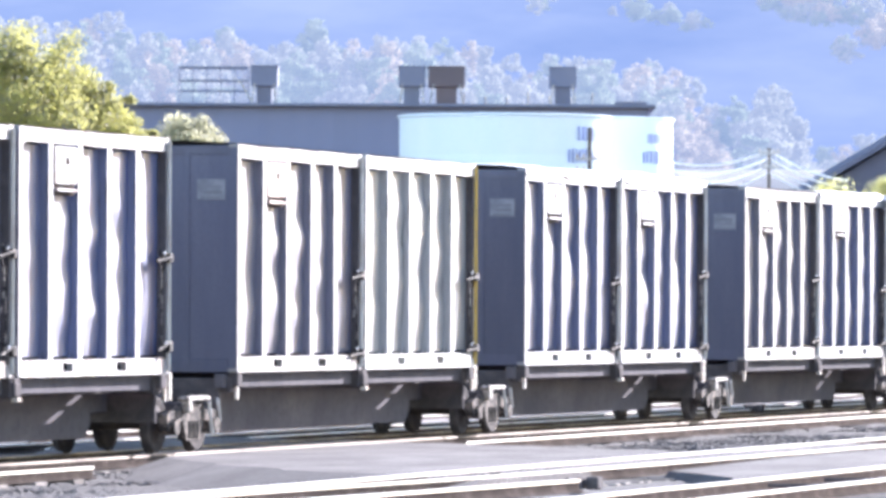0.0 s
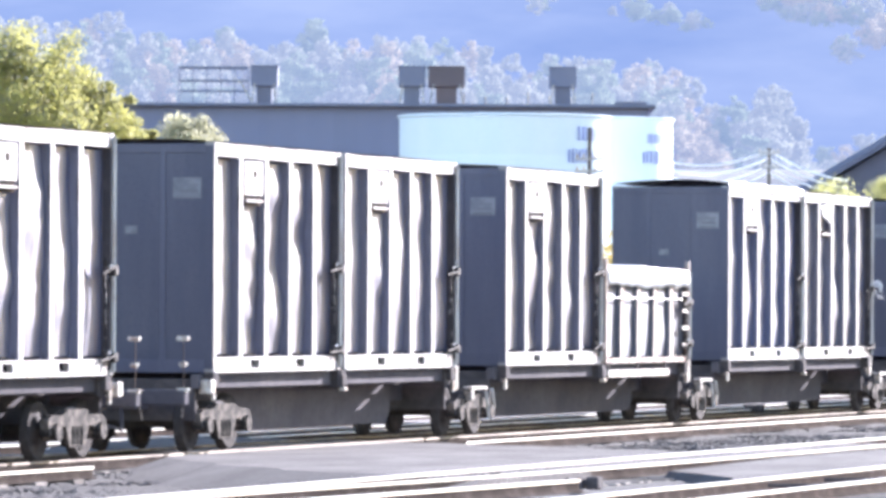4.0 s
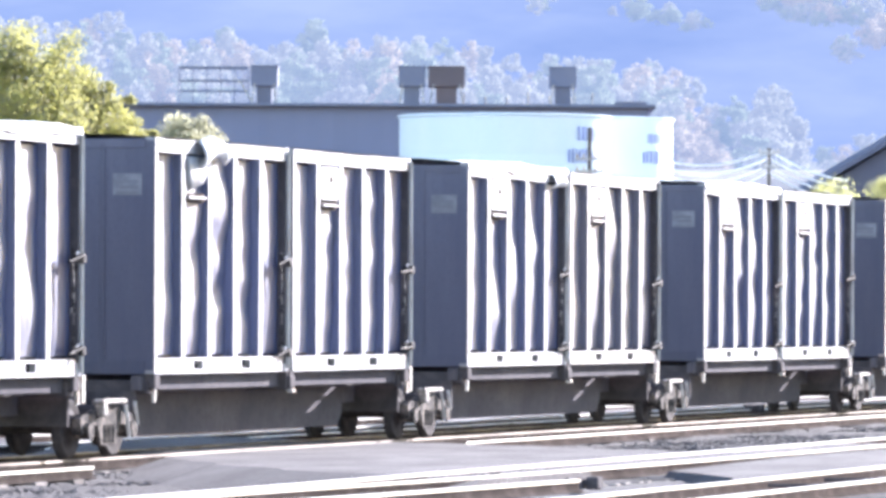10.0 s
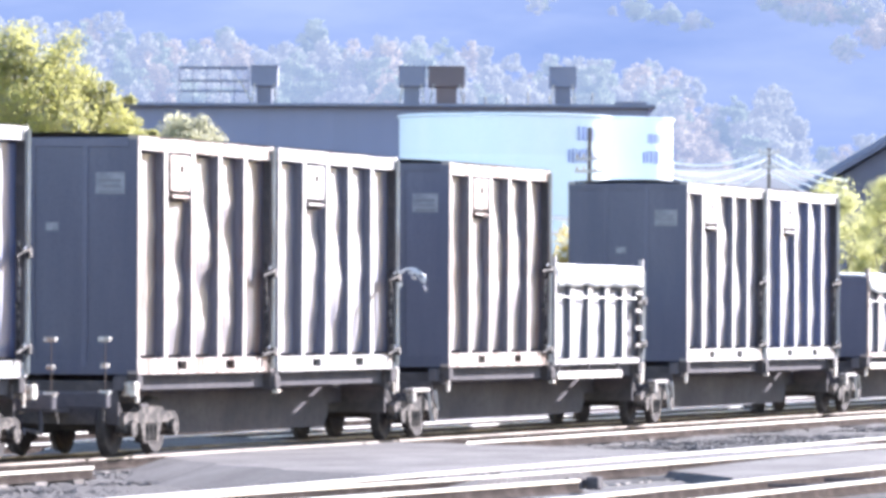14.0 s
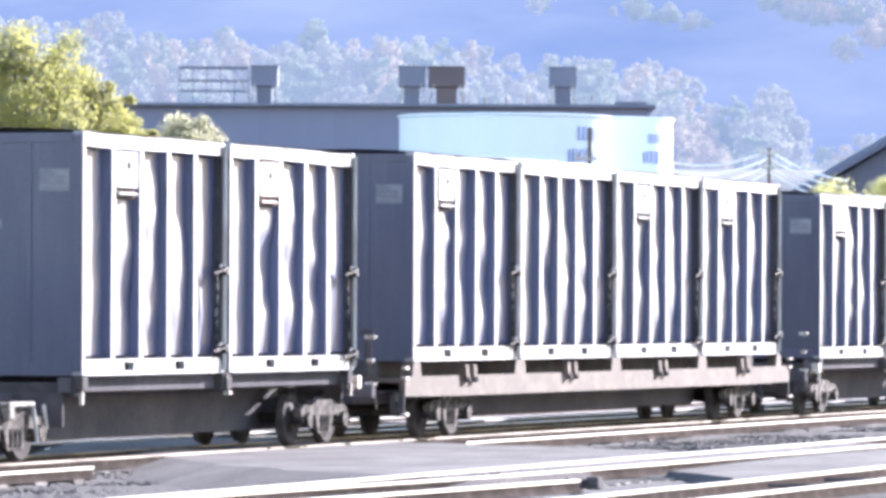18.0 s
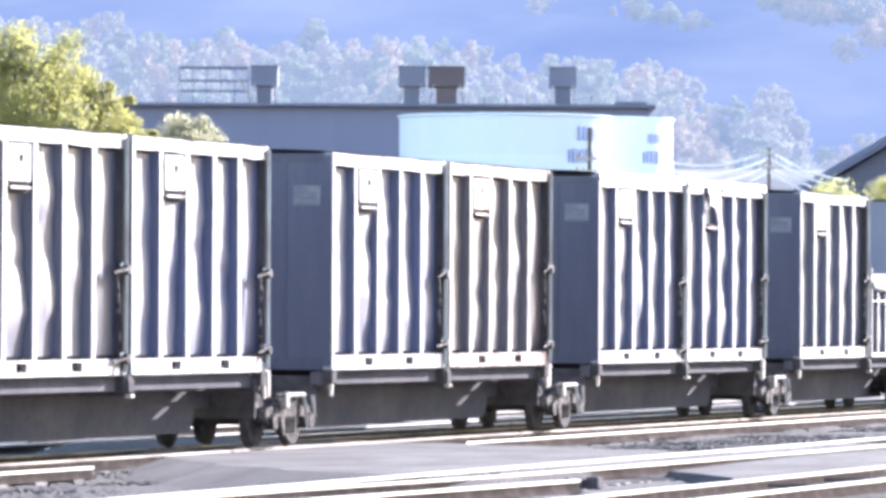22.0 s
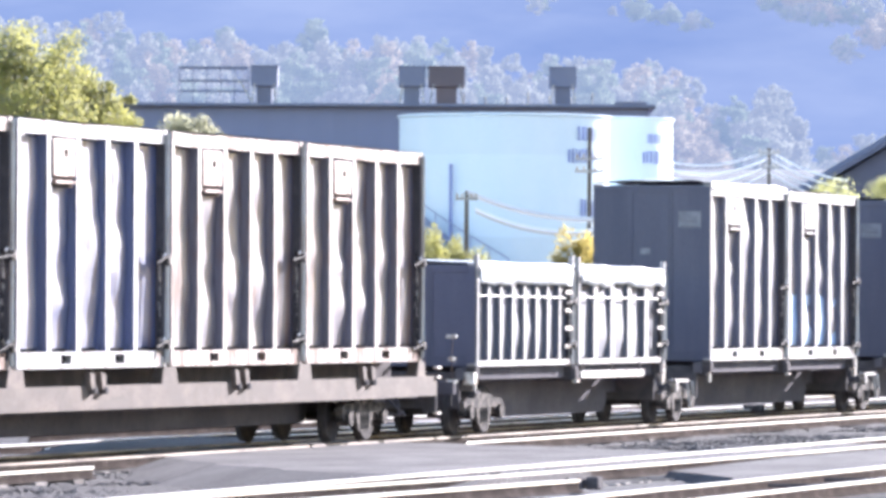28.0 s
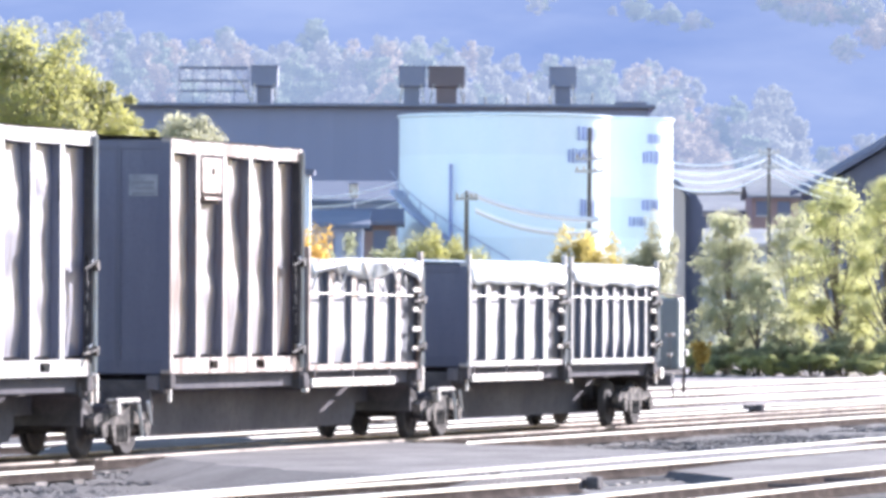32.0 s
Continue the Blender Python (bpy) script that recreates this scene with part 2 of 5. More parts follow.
# ---- ground and tracks ----
def build_ground():
    m, nt, bs = nodes_of("yard_ballast")
    big = noise_node(nt, 0.12, 5)
    mid = noise_node(nt, 1.2, 5, 0.7)
    vor = nt.nodes.new("ShaderNodeTexVoronoi")
    tc = nt.nodes.new("ShaderNodeTexCoord")
    nt.links.new(tc.outputs["Object"], vor.inputs["Vector"])
    vor.inputs["Scale"].default_value = 14.0
    stones = ramp(nt, vor.outputs["Color"], [(0.1, (0.066, 0.061, 0.065)), (0.6, (0.098, 0.091, 0.096)), (0.95, (0.16, 0.149, 0.154))]).outputs[0]
    c = mix(nt, stones, (0.078, 0.073, 0.077), ramp(nt, mid.outputs[0], [(0.45, (0, 0, 0)), (0.7, (0.6, 0.6, 0.6))]).outputs[0])
    c = mix(nt, c, (0.122, 0.114, 0.118), ramp(nt, big.outputs[0], [(0.5, (0, 0, 0)), (0.75, (0.6, 0.6, 0.6))]).outputs[0])
    nt.links.new(c, bs.inputs["Base Color"])
    bs.inputs["Roughness"].default_value = 0.9
    bs.inputs["Specular IOR Level"].default_value = 0.12
    bp = nt.nodes.new("ShaderNodeBump")
    bp.inputs["Strength"].default_value, bp.inputs["Distance"].default_value = 0.5, 0.03
    nt.links.new(vor.outputs["Distance"], bp.inputs["Height"])
    nt.links.new(bp.outputs[0], bs.inputs["Normal"])
    bm = bmesh.new()
    xs = [-4000, -600, -60] + [-40 + 1.0 * k for k in range(66)] + [60, 200, 900, 4500]
    ys = [-300, 0, 40] + [55 + 1.0 * k for k in range(110)] + [180, 220, 300, 500, 900, 4800]
    grid = []
    for y in ys:
        row = []
        for x in xs:
            near = -40 < x < 30 and 50 < y < 170
            z = -0.27 + (0.05 * noise.noise((x * 0.35, y * 0.35, 3)) + 0.03 * noise.noise((x, y, 9)) if near else 0)
            row.append(bm.verts.new((x, y, z)))
        grid.append(row)
    for a, b in zip(grid, grid[1:]):
        for k in range(len(xs) - 1):
            bm.faces.new((a[k], a[k + 1], b[k + 1], b[k]))
    g = new("ground", mesh_of("ground", bm, m, True))
    tagged(g, "grey crushed-stone ballast of a railway yard", "ground", kind="structure")
    return m


BALLAST = build_ground()

RAIL_PROFILE = [(-0.07, -0.17), (0.07, -0.17), (0.07, -0.155), (0.012, -0.13), (0.012, -0.045), (0.036, -0.035), (0.036, -0.004), (0.028, 0.0), (-0.028, 0.0), (-0.036, -0.004), (-0.036, -0.035), (-0.012, -0.045), (-0.012, -0.13), (-0.07, -0.155)]
tie_mesh = mesh_of("tie", box(-0.115, 0.115, -1.3, 1.3, -0.36, -0.172, 0.015), TIE)
rng = random.Random(5)


def rail_mesh(u0, u1, head=RAIL):
    me = mesh_of("rail", prism(RAIL_PROFILE, "x", u0, u1), RAIL_WEB)
    me.materials.append(head)
    for p in me.polygons:
        if p.center.z > -0.03 and abs(p.normal.x) < 0.5:
            p.material_index = 1
    return me


def bent_rail(points, head=RAIL):
    """A rail run through (x, y) points of the plan."""
    bm = bmesh.new()
    rings = [[bm.verts.new((x, y + a, b)) for a, b in RAIL_PROFILE] for x, y in points]
    n = len(RAIL_PROFILE)
    for p, q in zip(rings, rings[1:]):
        for k in range(n):
            bm.faces.new((p[k], p[(k + 1) % n], q[(k + 1) % n], q[k]))
    bm.faces.new(rings[0][::-1])
    bm.faces.new(rings[-1])
    me = mesh_of("rail", bm, RAIL_WEB)
    me.materials.append(head)
    for p in me.polygons:
        if p.center.z > -0.03 and abs(p.normal.x) < 0.5:
            p.material_index = 1
    return me


def build_track(u0, u1, y, ties=True, bed=True, lift=0.0, head=RAIL, turnout=False, label="steel rails on weathered timber ties in ballast"):
    t = thing("track", TRACK @ pose(0, y, lift), label, "railway track", "yard tracks", "structure")
    if turnout:
        # a turnout: the far rail runs straight, the near one closes in towards the points, and a third leads off
        put("rail", bent_rail([(u0, 0.8), (75, 0.75), (u1, 0.6)], head), t)
        put("rail", bent_rail([(u0, 0.6), (58, 0.45), (63, 0.3), (68, 0.06), (73, -0.33), (79, -0.52), (90, -0.72), (u1, -0.9)], head), t, label="curved closure rail")
        put("rail", bent_rail([(u0, -0.7), (60, -1.05), (66, -1.5), (72.6, -1.92)], head), t, label="rail leading off the turnout")
    else:
        for s in (-0.7525, 0.7525):
            put("rail", rail_mesh(u0, u1, head), t, pose(0, s, 0))
    if bed:
        bm = bmesh.new()
        n = int((u1 - u0) / 0.8)
        prof = [(-2.1, -0.33), (-1.5, -0.2), (-0.9, -0.19), (0, -0.2), (0.9, -0.19), (1.5, -0.2), (2.1, -0.33)]
        rows = [[bm.verts.new((u0 + k * 0.8 + rng.uniform(-0.2, 0.2), a + rng.uniform(-0.1, 0.1), b + rng.uniform(-0.025, 0.025))) for a, b in prof] for k in range(n + 1)]
        for a, b in zip(rows, rows[1:]):
            for k in range(len(prof) - 1):
                bm.faces.new((a[k], b[k], b[k + 1], a[k + 1]))
        part("ballast_bed", bm, BALLAST, t, smooth=True)
    if ties:
        k, u = 0, u0 + 0.3
        while u < u1 and k < 290:
            put("tie", tie_mesh, t, pose(u + rng.uniform(-0.04, 0.04), rng.uniform(-0.05, 0.05), rng.uniform(-0.012, 0.006), 0, 0, rng.uniform(-1.2, 1.2)))
            u += 0.56
            k += 1
    else:
        bm = bmesh.new()
        u = u0
        while u < u1:
            add_box(bm, u - 0.11, u + 0.11, -1.3, 1.3, -0.36, -0.172)
            u += 0.56
        tagged(part("ties", bm, TIE, t), kind="stuff")
    return t


build_track(45, 206, WAGON_Y, head=RAIL_DULL)
build_track(206, 330, WAGON_Y, False, head=RAIL_DULL)
NEAR_Y, EDGE_Y = -7.2, -11.9
build_track(45, 150, NEAR_Y, turnout=True)
build_track(45, 120, EDGE_Y)
for far_y, far_u in ((6.1, 90), (10.4, 100), (14.8, 120), (19.5, 140)):
    build_track(far_u, 330, far_y, False, lift=-0.12)


def road_start(y):
    """Where the road begins along the track, y metres across it."""
    return 82.0 + 1.72 * y if y > -2.8 else 77.2 + 0.9 * (y + 2.8)


def build_crossing():
    """A paved road over the tracks, laid up to the rail heads."""
    asphalt = worn("pale_asphalt", (0.076, 0.07, 0.076), (0.137, 0.127, 0.132), 0.9, 0.55, bump=0.6, fine=15.0, spec=0.15, low=0.38, high=0.64, streak=(0.5, 1.4, 1))
    t = thing("road_crossing", TRACK, "pale worn asphalt road crossing the tracks", "road", kind="structure")

    def slab(y0, y1, z, more=0.0):
        bm = bmesh.new()
        n = 14
        lo, hi = [], []
        for k in range(n + 1):
            y = y0 + (y1 - y0) * k / n
            a, b = road_start(y), 93.3 + 0.7 * (y + 0.3) + more
            lo.append((a + rng.uniform(-0.5, 0.5), y))
            hi.append((b + rng.uniform(-0.5, 0.5), y))
        ring = lo + hi[::-1]
        top = [bm.verts.new((a, b, z)) for a, b in ring]
        bot = [bm.verts.new((a + (-3.0 if k <= n else 3.0), b, -0.32)) for k, (a, b) in enumerate(ring)]
        for k in range(n):
            bm.faces.new((top[k], top[k + 1], top[len(ring) - 2 - k], top[len(ring) - 1 - k]))
        for k in range(len(ring)):
            j = (k + 1) % len(ring)
            bm.faces.new((bot[k], bot[j], top[j], top[k]))
        part("road_slab", bm, asphalt, t)

    slab(-6.26, 0.38, -0.03)
    slab(0.56, 1.88, -0.03)
    slab(2.06, 5.2, -0.05)
    slab(-7.7, -6.62, -0.03, 8.0)
    # the apron between the near tracks, ragged where the ballast begins
    bm = bmesh.new()
    ring = [(80.2, -8.2), (79.2, -8.9), (77.4, -9.9), (74.2, -10.75), (84, -10.95), (97, -11.0), (108, -10.9), (109, -8.3), (95, -8.22), (87, -8.12)]
    top = [bm.verts.new((a, b, -0.09 if a < 81 else -0.04)) for a, b in ring]
    bot = [bm.verts.new((a - (0.7 if a < 81 else 0), b - (0.1 if b < -10 else 0), -0.32)) for a, b in ring]
    bm.faces.new(top)
    for k in range(len(ring)):
        j = (k + 1) % len(ring)
        bm.faces.new((bot[k], bot[j], top[j], top[k]))
    bmesh.ops.triangulate(bm, faces=[f for f in bm.faces if len(f.verts) > 4])
    part("apron", bm, asphalt, t)


build_crossing()


def build_switch_rods():
    """Dark throw rods and joint bars on the near tracks."""
    for u, y in ((75.2, -7.0), (73.9, -8.75), (135.6, 5.35)):
        t = thing("rail_joint", TRACK @ pose(u, y, 0), "dark bolted joint clamped to a rail", "rail fitting", "rail joints")
        part("bar", box(-0.3, 0.3, -0.12, -0.05, -0.15, -0.01, 0.01), DARK_STEEL, t)
        part("bar", box(-0.3, 0.3, 0.05, 0.12, -0.15, -0.01, 0.01), DARK_STEEL, t)
        for k in range(3):
            part("bolt", rod((-0.2 + k * 0.2, -0.16, -0.07), (-0.2 + k * 0.2, 0.16, -0.07), 0.035, 6), DARK_STEEL, t)
        part("bond_box", box(-0.16, 0.1, -0.3, -0.13, -0.17, 0.0, 0.02), DARK_STEEL, t)


    # dark plate and rods stand in for the shadowed gap between the rails
    t = thing("switch_pit", TRACK @ pose(0, EDGE_Y, 0), "dark plate painted as shade between the rails", "rail fitting")
    part("plate", prism([(72.0, -0.45), (73.4, 0.25), (79.5, 0.42), (79.0, -0.05)], "z", -0.19, -0.1), RAIL_WEB, t)
    for u in (74.0, 77.0):
        part("rod", rod((u, -0.6, -0.09), (u, 0.6, -0.09), 0.03, 6), DARK_STEEL, t)


build_switch_rods()


def build_stones():
    """Loose crushed stone over the near ballast."""
    g = np.random.default_rng(4)
    n = 60000
    u, w = g.uniform(58, 128, n), g.uniform(-13.5, 4.2, n)
    keep = np.ones(n, bool)
    for y in (WAGON_Y, NEAR_Y, EDGE_Y):
        for r in (-0.7525, 0.7525):
            keep &= np.abs(w - y - r) > 0.1
        keep &= ~((np.abs(w - y) < 1.3) & (g.uniform(0, 1, n) < 0.45))
    keep &= ~((w > -10.2) & (u > np.where(w > -2.8, 81.7 + 1.72 * w, 76.9 + 0.9 * (w + 2.8))) & (u < 93.6 + 0.7 * (w + 0.3)) & (g.uniform(0, 1, n) < 0.985))
    keep &= ~((w < -8.1) & (w > -11.1) & (u > 79.5 + 2.3 * np.minimum(0, w + 8.4)) & (u < 109))
    u, w = u[keep], w[keep]
    n = len(u)
    near = np.minimum.reduce([np.abs(w - y) for y in (WAGON_Y, NEAR_Y, EDGE_Y)])
    z = np.where(near < 1.5, -0.2, np.where(near < 2.1, -0.2 - 0.13 * (near - 1.5) / 0.6, -0.27))
    size = 0.016 + 0.034 * g.uniform(0, 1, n) ** 2.5
    shape = np.array([(1, 0, 0), (-1, 0, 0), (0, 1, 0), (0, -1, 0), (0, 0, 0.5), (0, 0, -0.6)])
    pts = shape[None] * size[:, None, None] * g.uniform(0.6, 1.4, (n, 6, 1)) + g.normal(0, 0.005, (n, 6, 3))
    turn = g.uniform(0, 6.28, n)
    c, s = np.cos(turn)[:, None], np.sin(turn)[:, None]
    out = np.stack([pts[..., 0] * c - pts[..., 1] * s + u[:, None], pts[..., 0] * s + pts[..., 1] * c + w[:, None], pts[..., 2] + z[:, None] + 0.004], -1).reshape(-1, 3)
    tri = np.array([(0, 2, 4), (2, 1, 4), (1, 3, 4), (3, 0, 4), (2, 0, 5), (1, 2, 5), (3, 1, 5), (0, 3, 5)])
    faces = (tri[None] + 6 * np.arange(n)[:, None, None]).reshape(-1, 3)
    me = bpy.data.meshes.new("ballast_stones")
    me.from_pydata(out.tolist(), [], faces.tolist())
    m, nt, bs = nodes_of("crushed_stone")
    geo = nt.nodes.new("ShaderNodeNewGeometry")
    col = ramp(nt, geo.outputs["Random Per Island"], [(0.0, (0.09, 0.083, 0.086)), (0.6, (0.13, 0.12, 0.123)), (1.0, (0.21, 0.193, 0.195))]).outputs[0]
    nt.links.new(col, bs.inputs["Base Color"])
    bs.inputs["Roughness"].default_value = 0.8
    bs.inputs["Specular IOR Level"].default_value = 0.2
    me.materials.append(m)
    ob = new("ballast_stones", me)
    ob.matrix_basis = TRACK
    tagged(ob, "loose grey crushed stones between the rails", "gravel", kind="stuff")


build_stones()


def build_spare_rails():
    """Bright rails left standing along the tie ends, on either side of the road."""
    for u0, u1, y in ((73.0, 77.3, -0.5), (95.0, 170.0, -0.4)):
        t = thing("spare_rail", TRACK @ pose(0, y, -0.05), "bright loose steel rail standing beside the tie ends", "rail", "spare rails")
        put("rail", rail_mesh(u0, u1), t)
        for k in range(3):
            u = u0 + (u1 - u0) * (0.15 + 0.33 * k)
            part("prop", box(u - 0.2, u + 0.2, -0.13, 0.13, -0.24, -0.165, 0.01), TIE, t, "short timber block under the rail")


build_spare_rails()


def build_dirt_strip():
    """Pale trodden gravel between the far tracks and the trees."""
    dirt = worn("pale_dirt", (0.24, 0.207, 0.205), (0.44, 0.395, 0.385), 0.9, 0.5, bump=0.4, fine=12.0, spec=0.15)
    bm = bmesh.new()
    rows = []
    for k in range(40):
        u = 120 + 6 * k
        rows.append([bm.verts.new((u, a + rng.uniform(-0.5, 0.5), -0.215 + rng.uniform(-0.03, 0.03))) for a in (8.6, 13, 18, 23, 27.5, 32, 37)])
    for a, b in zip(rows, rows[1:]):
        for k in range(6):
            bm.faces.new((a[k], b[k], b[k + 1], a[k + 1]))
    ob = new("ground_dirt_strip", mesh_of("ground_dirt_strip", bm, dirt, True))
    ob.matrix_basis = TRACK
    tagged(ob, "pale trodden gravel strip beside the far tracks", "ground", kind="structure")


build_dirt_strip()


# ---- containers ----
FULL_H, HALF_H, LEN = 3.53, 1.8, 5.92
RIB_D = 0.138


def panel_side(bm, x0, x1, z0, z1, y, seed, out, amount=0.05, full=0.022):
    """A recessed side sheet, bulged and dented by the load."""
    nx, nz = max(6, int((x1 - x0) / 0.125)), max(8, int((z1 - z0) / 0.16))
    rows = []
    for j in range(nz + 1):
        row = []
        for i in range(nx + 1):
            x, z = x0 + (x1 - x0) * i / nx, z0 + (z1 - z0) * j / nz
            edge = min(1, 3.0 * min(i, nx - i) / nx) * min(1, 5.0 * min(j, nz - j) / nz)
            bay = int((x - 0.1) / ((x1 - x0) / 5))
            d = edge * (full + (0.06 if bay >= 4 and z1 > 2 else 0.0) + amount * (noise.noise((bay * 7.3 + seed, z * 1.15, seed * 1.7)) + 0.5 * noise.noise((x * 2.2, z * 2.6, seed + 20)) + 0.22 * noise.noise((x * 4.5, z * 7.0, seed + 3)) + 0.3 * noise.noise((bay * 3.1 + seed, z * 2.7, seed * 0.7))))
            row.append(bm.verts.new((x, y - out * max(-0.03, min((RIB_D if z1 > 2 else 0.095) - 0.015, d)), z)))
        rows.append(row)
    for a, b in zip(rows, rows[1:]):
        for i in range(nx):
            bm.faces.new((a[i], a[i + 1], b[i + 1], b[i]))


def shade_flanks(me, flank):
    """Paint shade onto the flanks of a rib or post with a darker material; its front stays pale."""
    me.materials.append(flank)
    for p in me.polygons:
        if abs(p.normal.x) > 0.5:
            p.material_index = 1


def container(seed, paint, high, bays=5, pale=False, tarp=0, strap=False, sprayed=False, plate="flat", swag=False):
    """A waste container: sheet body between ribs, rails, corner posts, plates and latch gear. Local origin at its near lower corner."""
    frame_mat, panel_mat = paint
    r = random.Random(seed)
    H = FULL_H if high else HALF_H
    panel_mat = panel_mat if high else LOW_SHEET
    deep = RIB_D if high else 0.095
    t = thing("waste_container", Matrix(), "", "container")
    # rails
    for name, z0, z1 in (("bottom_rail", 0.0, 0.24 if high else 0.1), ("top_rail", H - 0.2, H) if high else ("top_rail", H - 0.14, H)):
        for y0 in (0.0, W - 0.1):
            bm = bmesh.new()
            if name == "bottom_rail" and high:
                cuts = [0.0, 1.7, 2.1, 3.82, 4.22, LEN]
                for a, b in ((0, 1), (2, 3), (4, 5)):
                    add_box(bm, cuts[a], cuts[b], y0, y0 + 0.1, z0, z1)
                for a in (1, 3):
                    add_box(bm, cuts[a], cuts[a + 1], y0, y0 + 0.1, z0, 0.065)
                    add_box(bm, cuts[a], cuts[a + 1], y0, y0 + 0.1, 0.195, z1)
            else:
                n = 10
                sag = [0.0] + [0.012 * r.uniform(-1, 1) - (0.01 if name == "top_rail" else 0) for k in range(n - 1)] + [0.0]
                if name == "bottom_rail":
                    sag = [0.0] * (n + 1)
                secs = []
                for k in range(n + 1):
                    x = LEN * k / n
                    secs.append([bm.verts.new(p) for p in ((x, y0, z0 + sag[k]), (x, y0 + 0.1, z0 + sag[k]), (x, y0 + 0.1, z1 + sag[k]), (x, y0, z1 + sag[k]))])
                for a, b in zip(secs, secs[1:]):
                    for k in range(4):
                        bm.faces.new((a[k], a[(k + 1) % 4], b[(k + 1) % 4], b[k]))
                bm.faces.new(secs[0][::-1])
                bm.faces.new(secs[-1])
            part(name, bm, frame_mat, t)
    # side sheets, near and far
    zlo, zhi = (0.24, H - 0.2) if high else (0.1, H - 0.14)
    for y, out in ((deep, 1), (W - deep, -1)):
        bm = bmesh.new()
        gap = 0.045 if high else 0.02
        panel_side(bm, 0.06, LEN - 0.06, zlo + gap, zhi - gap, y, seed + (0 if out > 0 else 50), out, 0.06 if high else 0.03, 0.07 if pale else 0.022)
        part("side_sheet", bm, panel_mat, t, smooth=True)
    # ribs
    wide = 0.165 if high else (0.12 if bays > 5 else 0.26)
    rib_bm = prism([(-wide / 2 - 0.03, deep + 0.02), (-wide / 2, 0.004), (wide / 2, 0.004), (wide / 2 + 0.03, deep + 0.02)], "z", zlo, zhi)
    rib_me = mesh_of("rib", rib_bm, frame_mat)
    shade_flanks(rib_me, panel_mat)
    for k in range(1, bays):
        x = 0.1 + (LEN - 0.2) * k / bays
        put("rib", rib_me, t, pose(x + r.uniform(-0.015, 0.015), 0, 0, r.uniform(-0.15, 0.15), r.uniform(-0.3, 0.3), 0))
        put("rib", rib_me, t, pose(x, W, 0, 0, 0, 180))
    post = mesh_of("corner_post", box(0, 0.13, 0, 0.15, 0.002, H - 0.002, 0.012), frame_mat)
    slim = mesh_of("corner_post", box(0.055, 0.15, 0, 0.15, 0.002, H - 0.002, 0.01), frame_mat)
    # dark steel on the post flanks paints in the shade between containers
    shade_flanks(post, DARK_STEEL)
    shade_flanks(slim, DARK_STEEL)
    for x, y in ((0, 0), (LEN - 0.15, 0), (0, W - 0.15), (LEN - 0.15, W - 0.15)):
        put("corner_post", slim if x else post, t, pose(x, y - 0.004 if y == 0 else y + 0.004, 0))
    cap = mesh_of("corner_casting", box(-0.01, 0.17, -0.012, 0.16, 0, 0.13, 0.015), frame_mat)
    for x, y in ((0, 0), (LEN - 0.16, 0), (0, W - 0.148), (LEN - 0.16, W - 0.148)):
        for z in (-0.004, H - 0.126):
            put("corner_casting", cap, t, pose(x, y, z))
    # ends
    # end walls take a darker tone than the ribs and rails
    end_mat = PALE_END if pale else END_TONE
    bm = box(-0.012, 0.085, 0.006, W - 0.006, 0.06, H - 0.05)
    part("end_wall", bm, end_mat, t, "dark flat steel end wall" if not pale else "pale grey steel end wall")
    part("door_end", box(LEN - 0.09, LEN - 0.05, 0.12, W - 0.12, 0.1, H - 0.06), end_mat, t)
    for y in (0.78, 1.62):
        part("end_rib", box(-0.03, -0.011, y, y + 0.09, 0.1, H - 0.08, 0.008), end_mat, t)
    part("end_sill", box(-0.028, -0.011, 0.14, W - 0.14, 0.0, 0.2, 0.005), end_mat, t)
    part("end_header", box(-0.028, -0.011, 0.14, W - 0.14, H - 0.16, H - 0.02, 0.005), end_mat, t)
    part("floor_plate", box(0.05, LEN - 0.05, 0.1, W - 0.1, 0.05, 0.1), DARK_STEEL, t)
    if high:
        # data plate on the end, with rows of small print as bars
        lab = part("data_plate", box(-0.024, -0.011, 0.2, 0.66, H - 0.86, H - 0.54), LABEL, t, "faded white data plate")
        for k in range(3):
            part("print_bar", box(-0.03, -0.023, 0.25, 0.6 - 0.06 * (k % 2), H - 0.64 - 0.085 * k - 0.04, H - 0.64 - 0.085 * k), LABEL_INK, lab)
        part("end_tag", box(-0.022, -0.011, 1.25, 1.45, H - 1.4, H - 1.28), LABEL, t)
        # plate in the second bay, level with the ribs, with a small tag and a lip below it
        if plate != "none":
            px = 0.1 + (LEN - 0.2) / 5 + 0.1
            mat = TORN_PLATE if plate == "rusty" else frame_mat
            if plate in ("flat", "rusty"):
                pl = part("side_plate", box(px, px + 0.84, -0.012, RIB_D, H - 0.79, H - 0.25, 0.012), mat, t, "rust-stained plate between two ribs" if plate == "rusty" else "flat riveted plate between two ribs")
                part("plate_tag", box(px + 0.42, px + 0.54, -0.02, -0.01, H - 0.5, H - 0.4), RAIL_WEB, pl)
            else:
                # bent away or half torn off, so that one lower corner hangs free
                bm = bmesh.new()
                n = 6
                cut = 0.5 if plate == "torn" else 0.16
                rows = []
                for i in range(n + 1):
                    f = i / n
                    drop = (0.54 if plate == "torn" else 0.5) * (cut + (1 - cut) * (f if seed % 2 else 1 - f))
                    rows.append([bm.verts.new((px + 0.84 * f, -0.012 - 0.07 * j * (1 - abs(2 * f - 1)) * 0.5, H - 0.25 - drop * j / 3)) for j in range(4)])
                for p, q in zip(rows, rows[1:]):
                    for j in range(3):
                        bm.faces.new((p[j], q[j], q[j + 1], p[j + 1]))
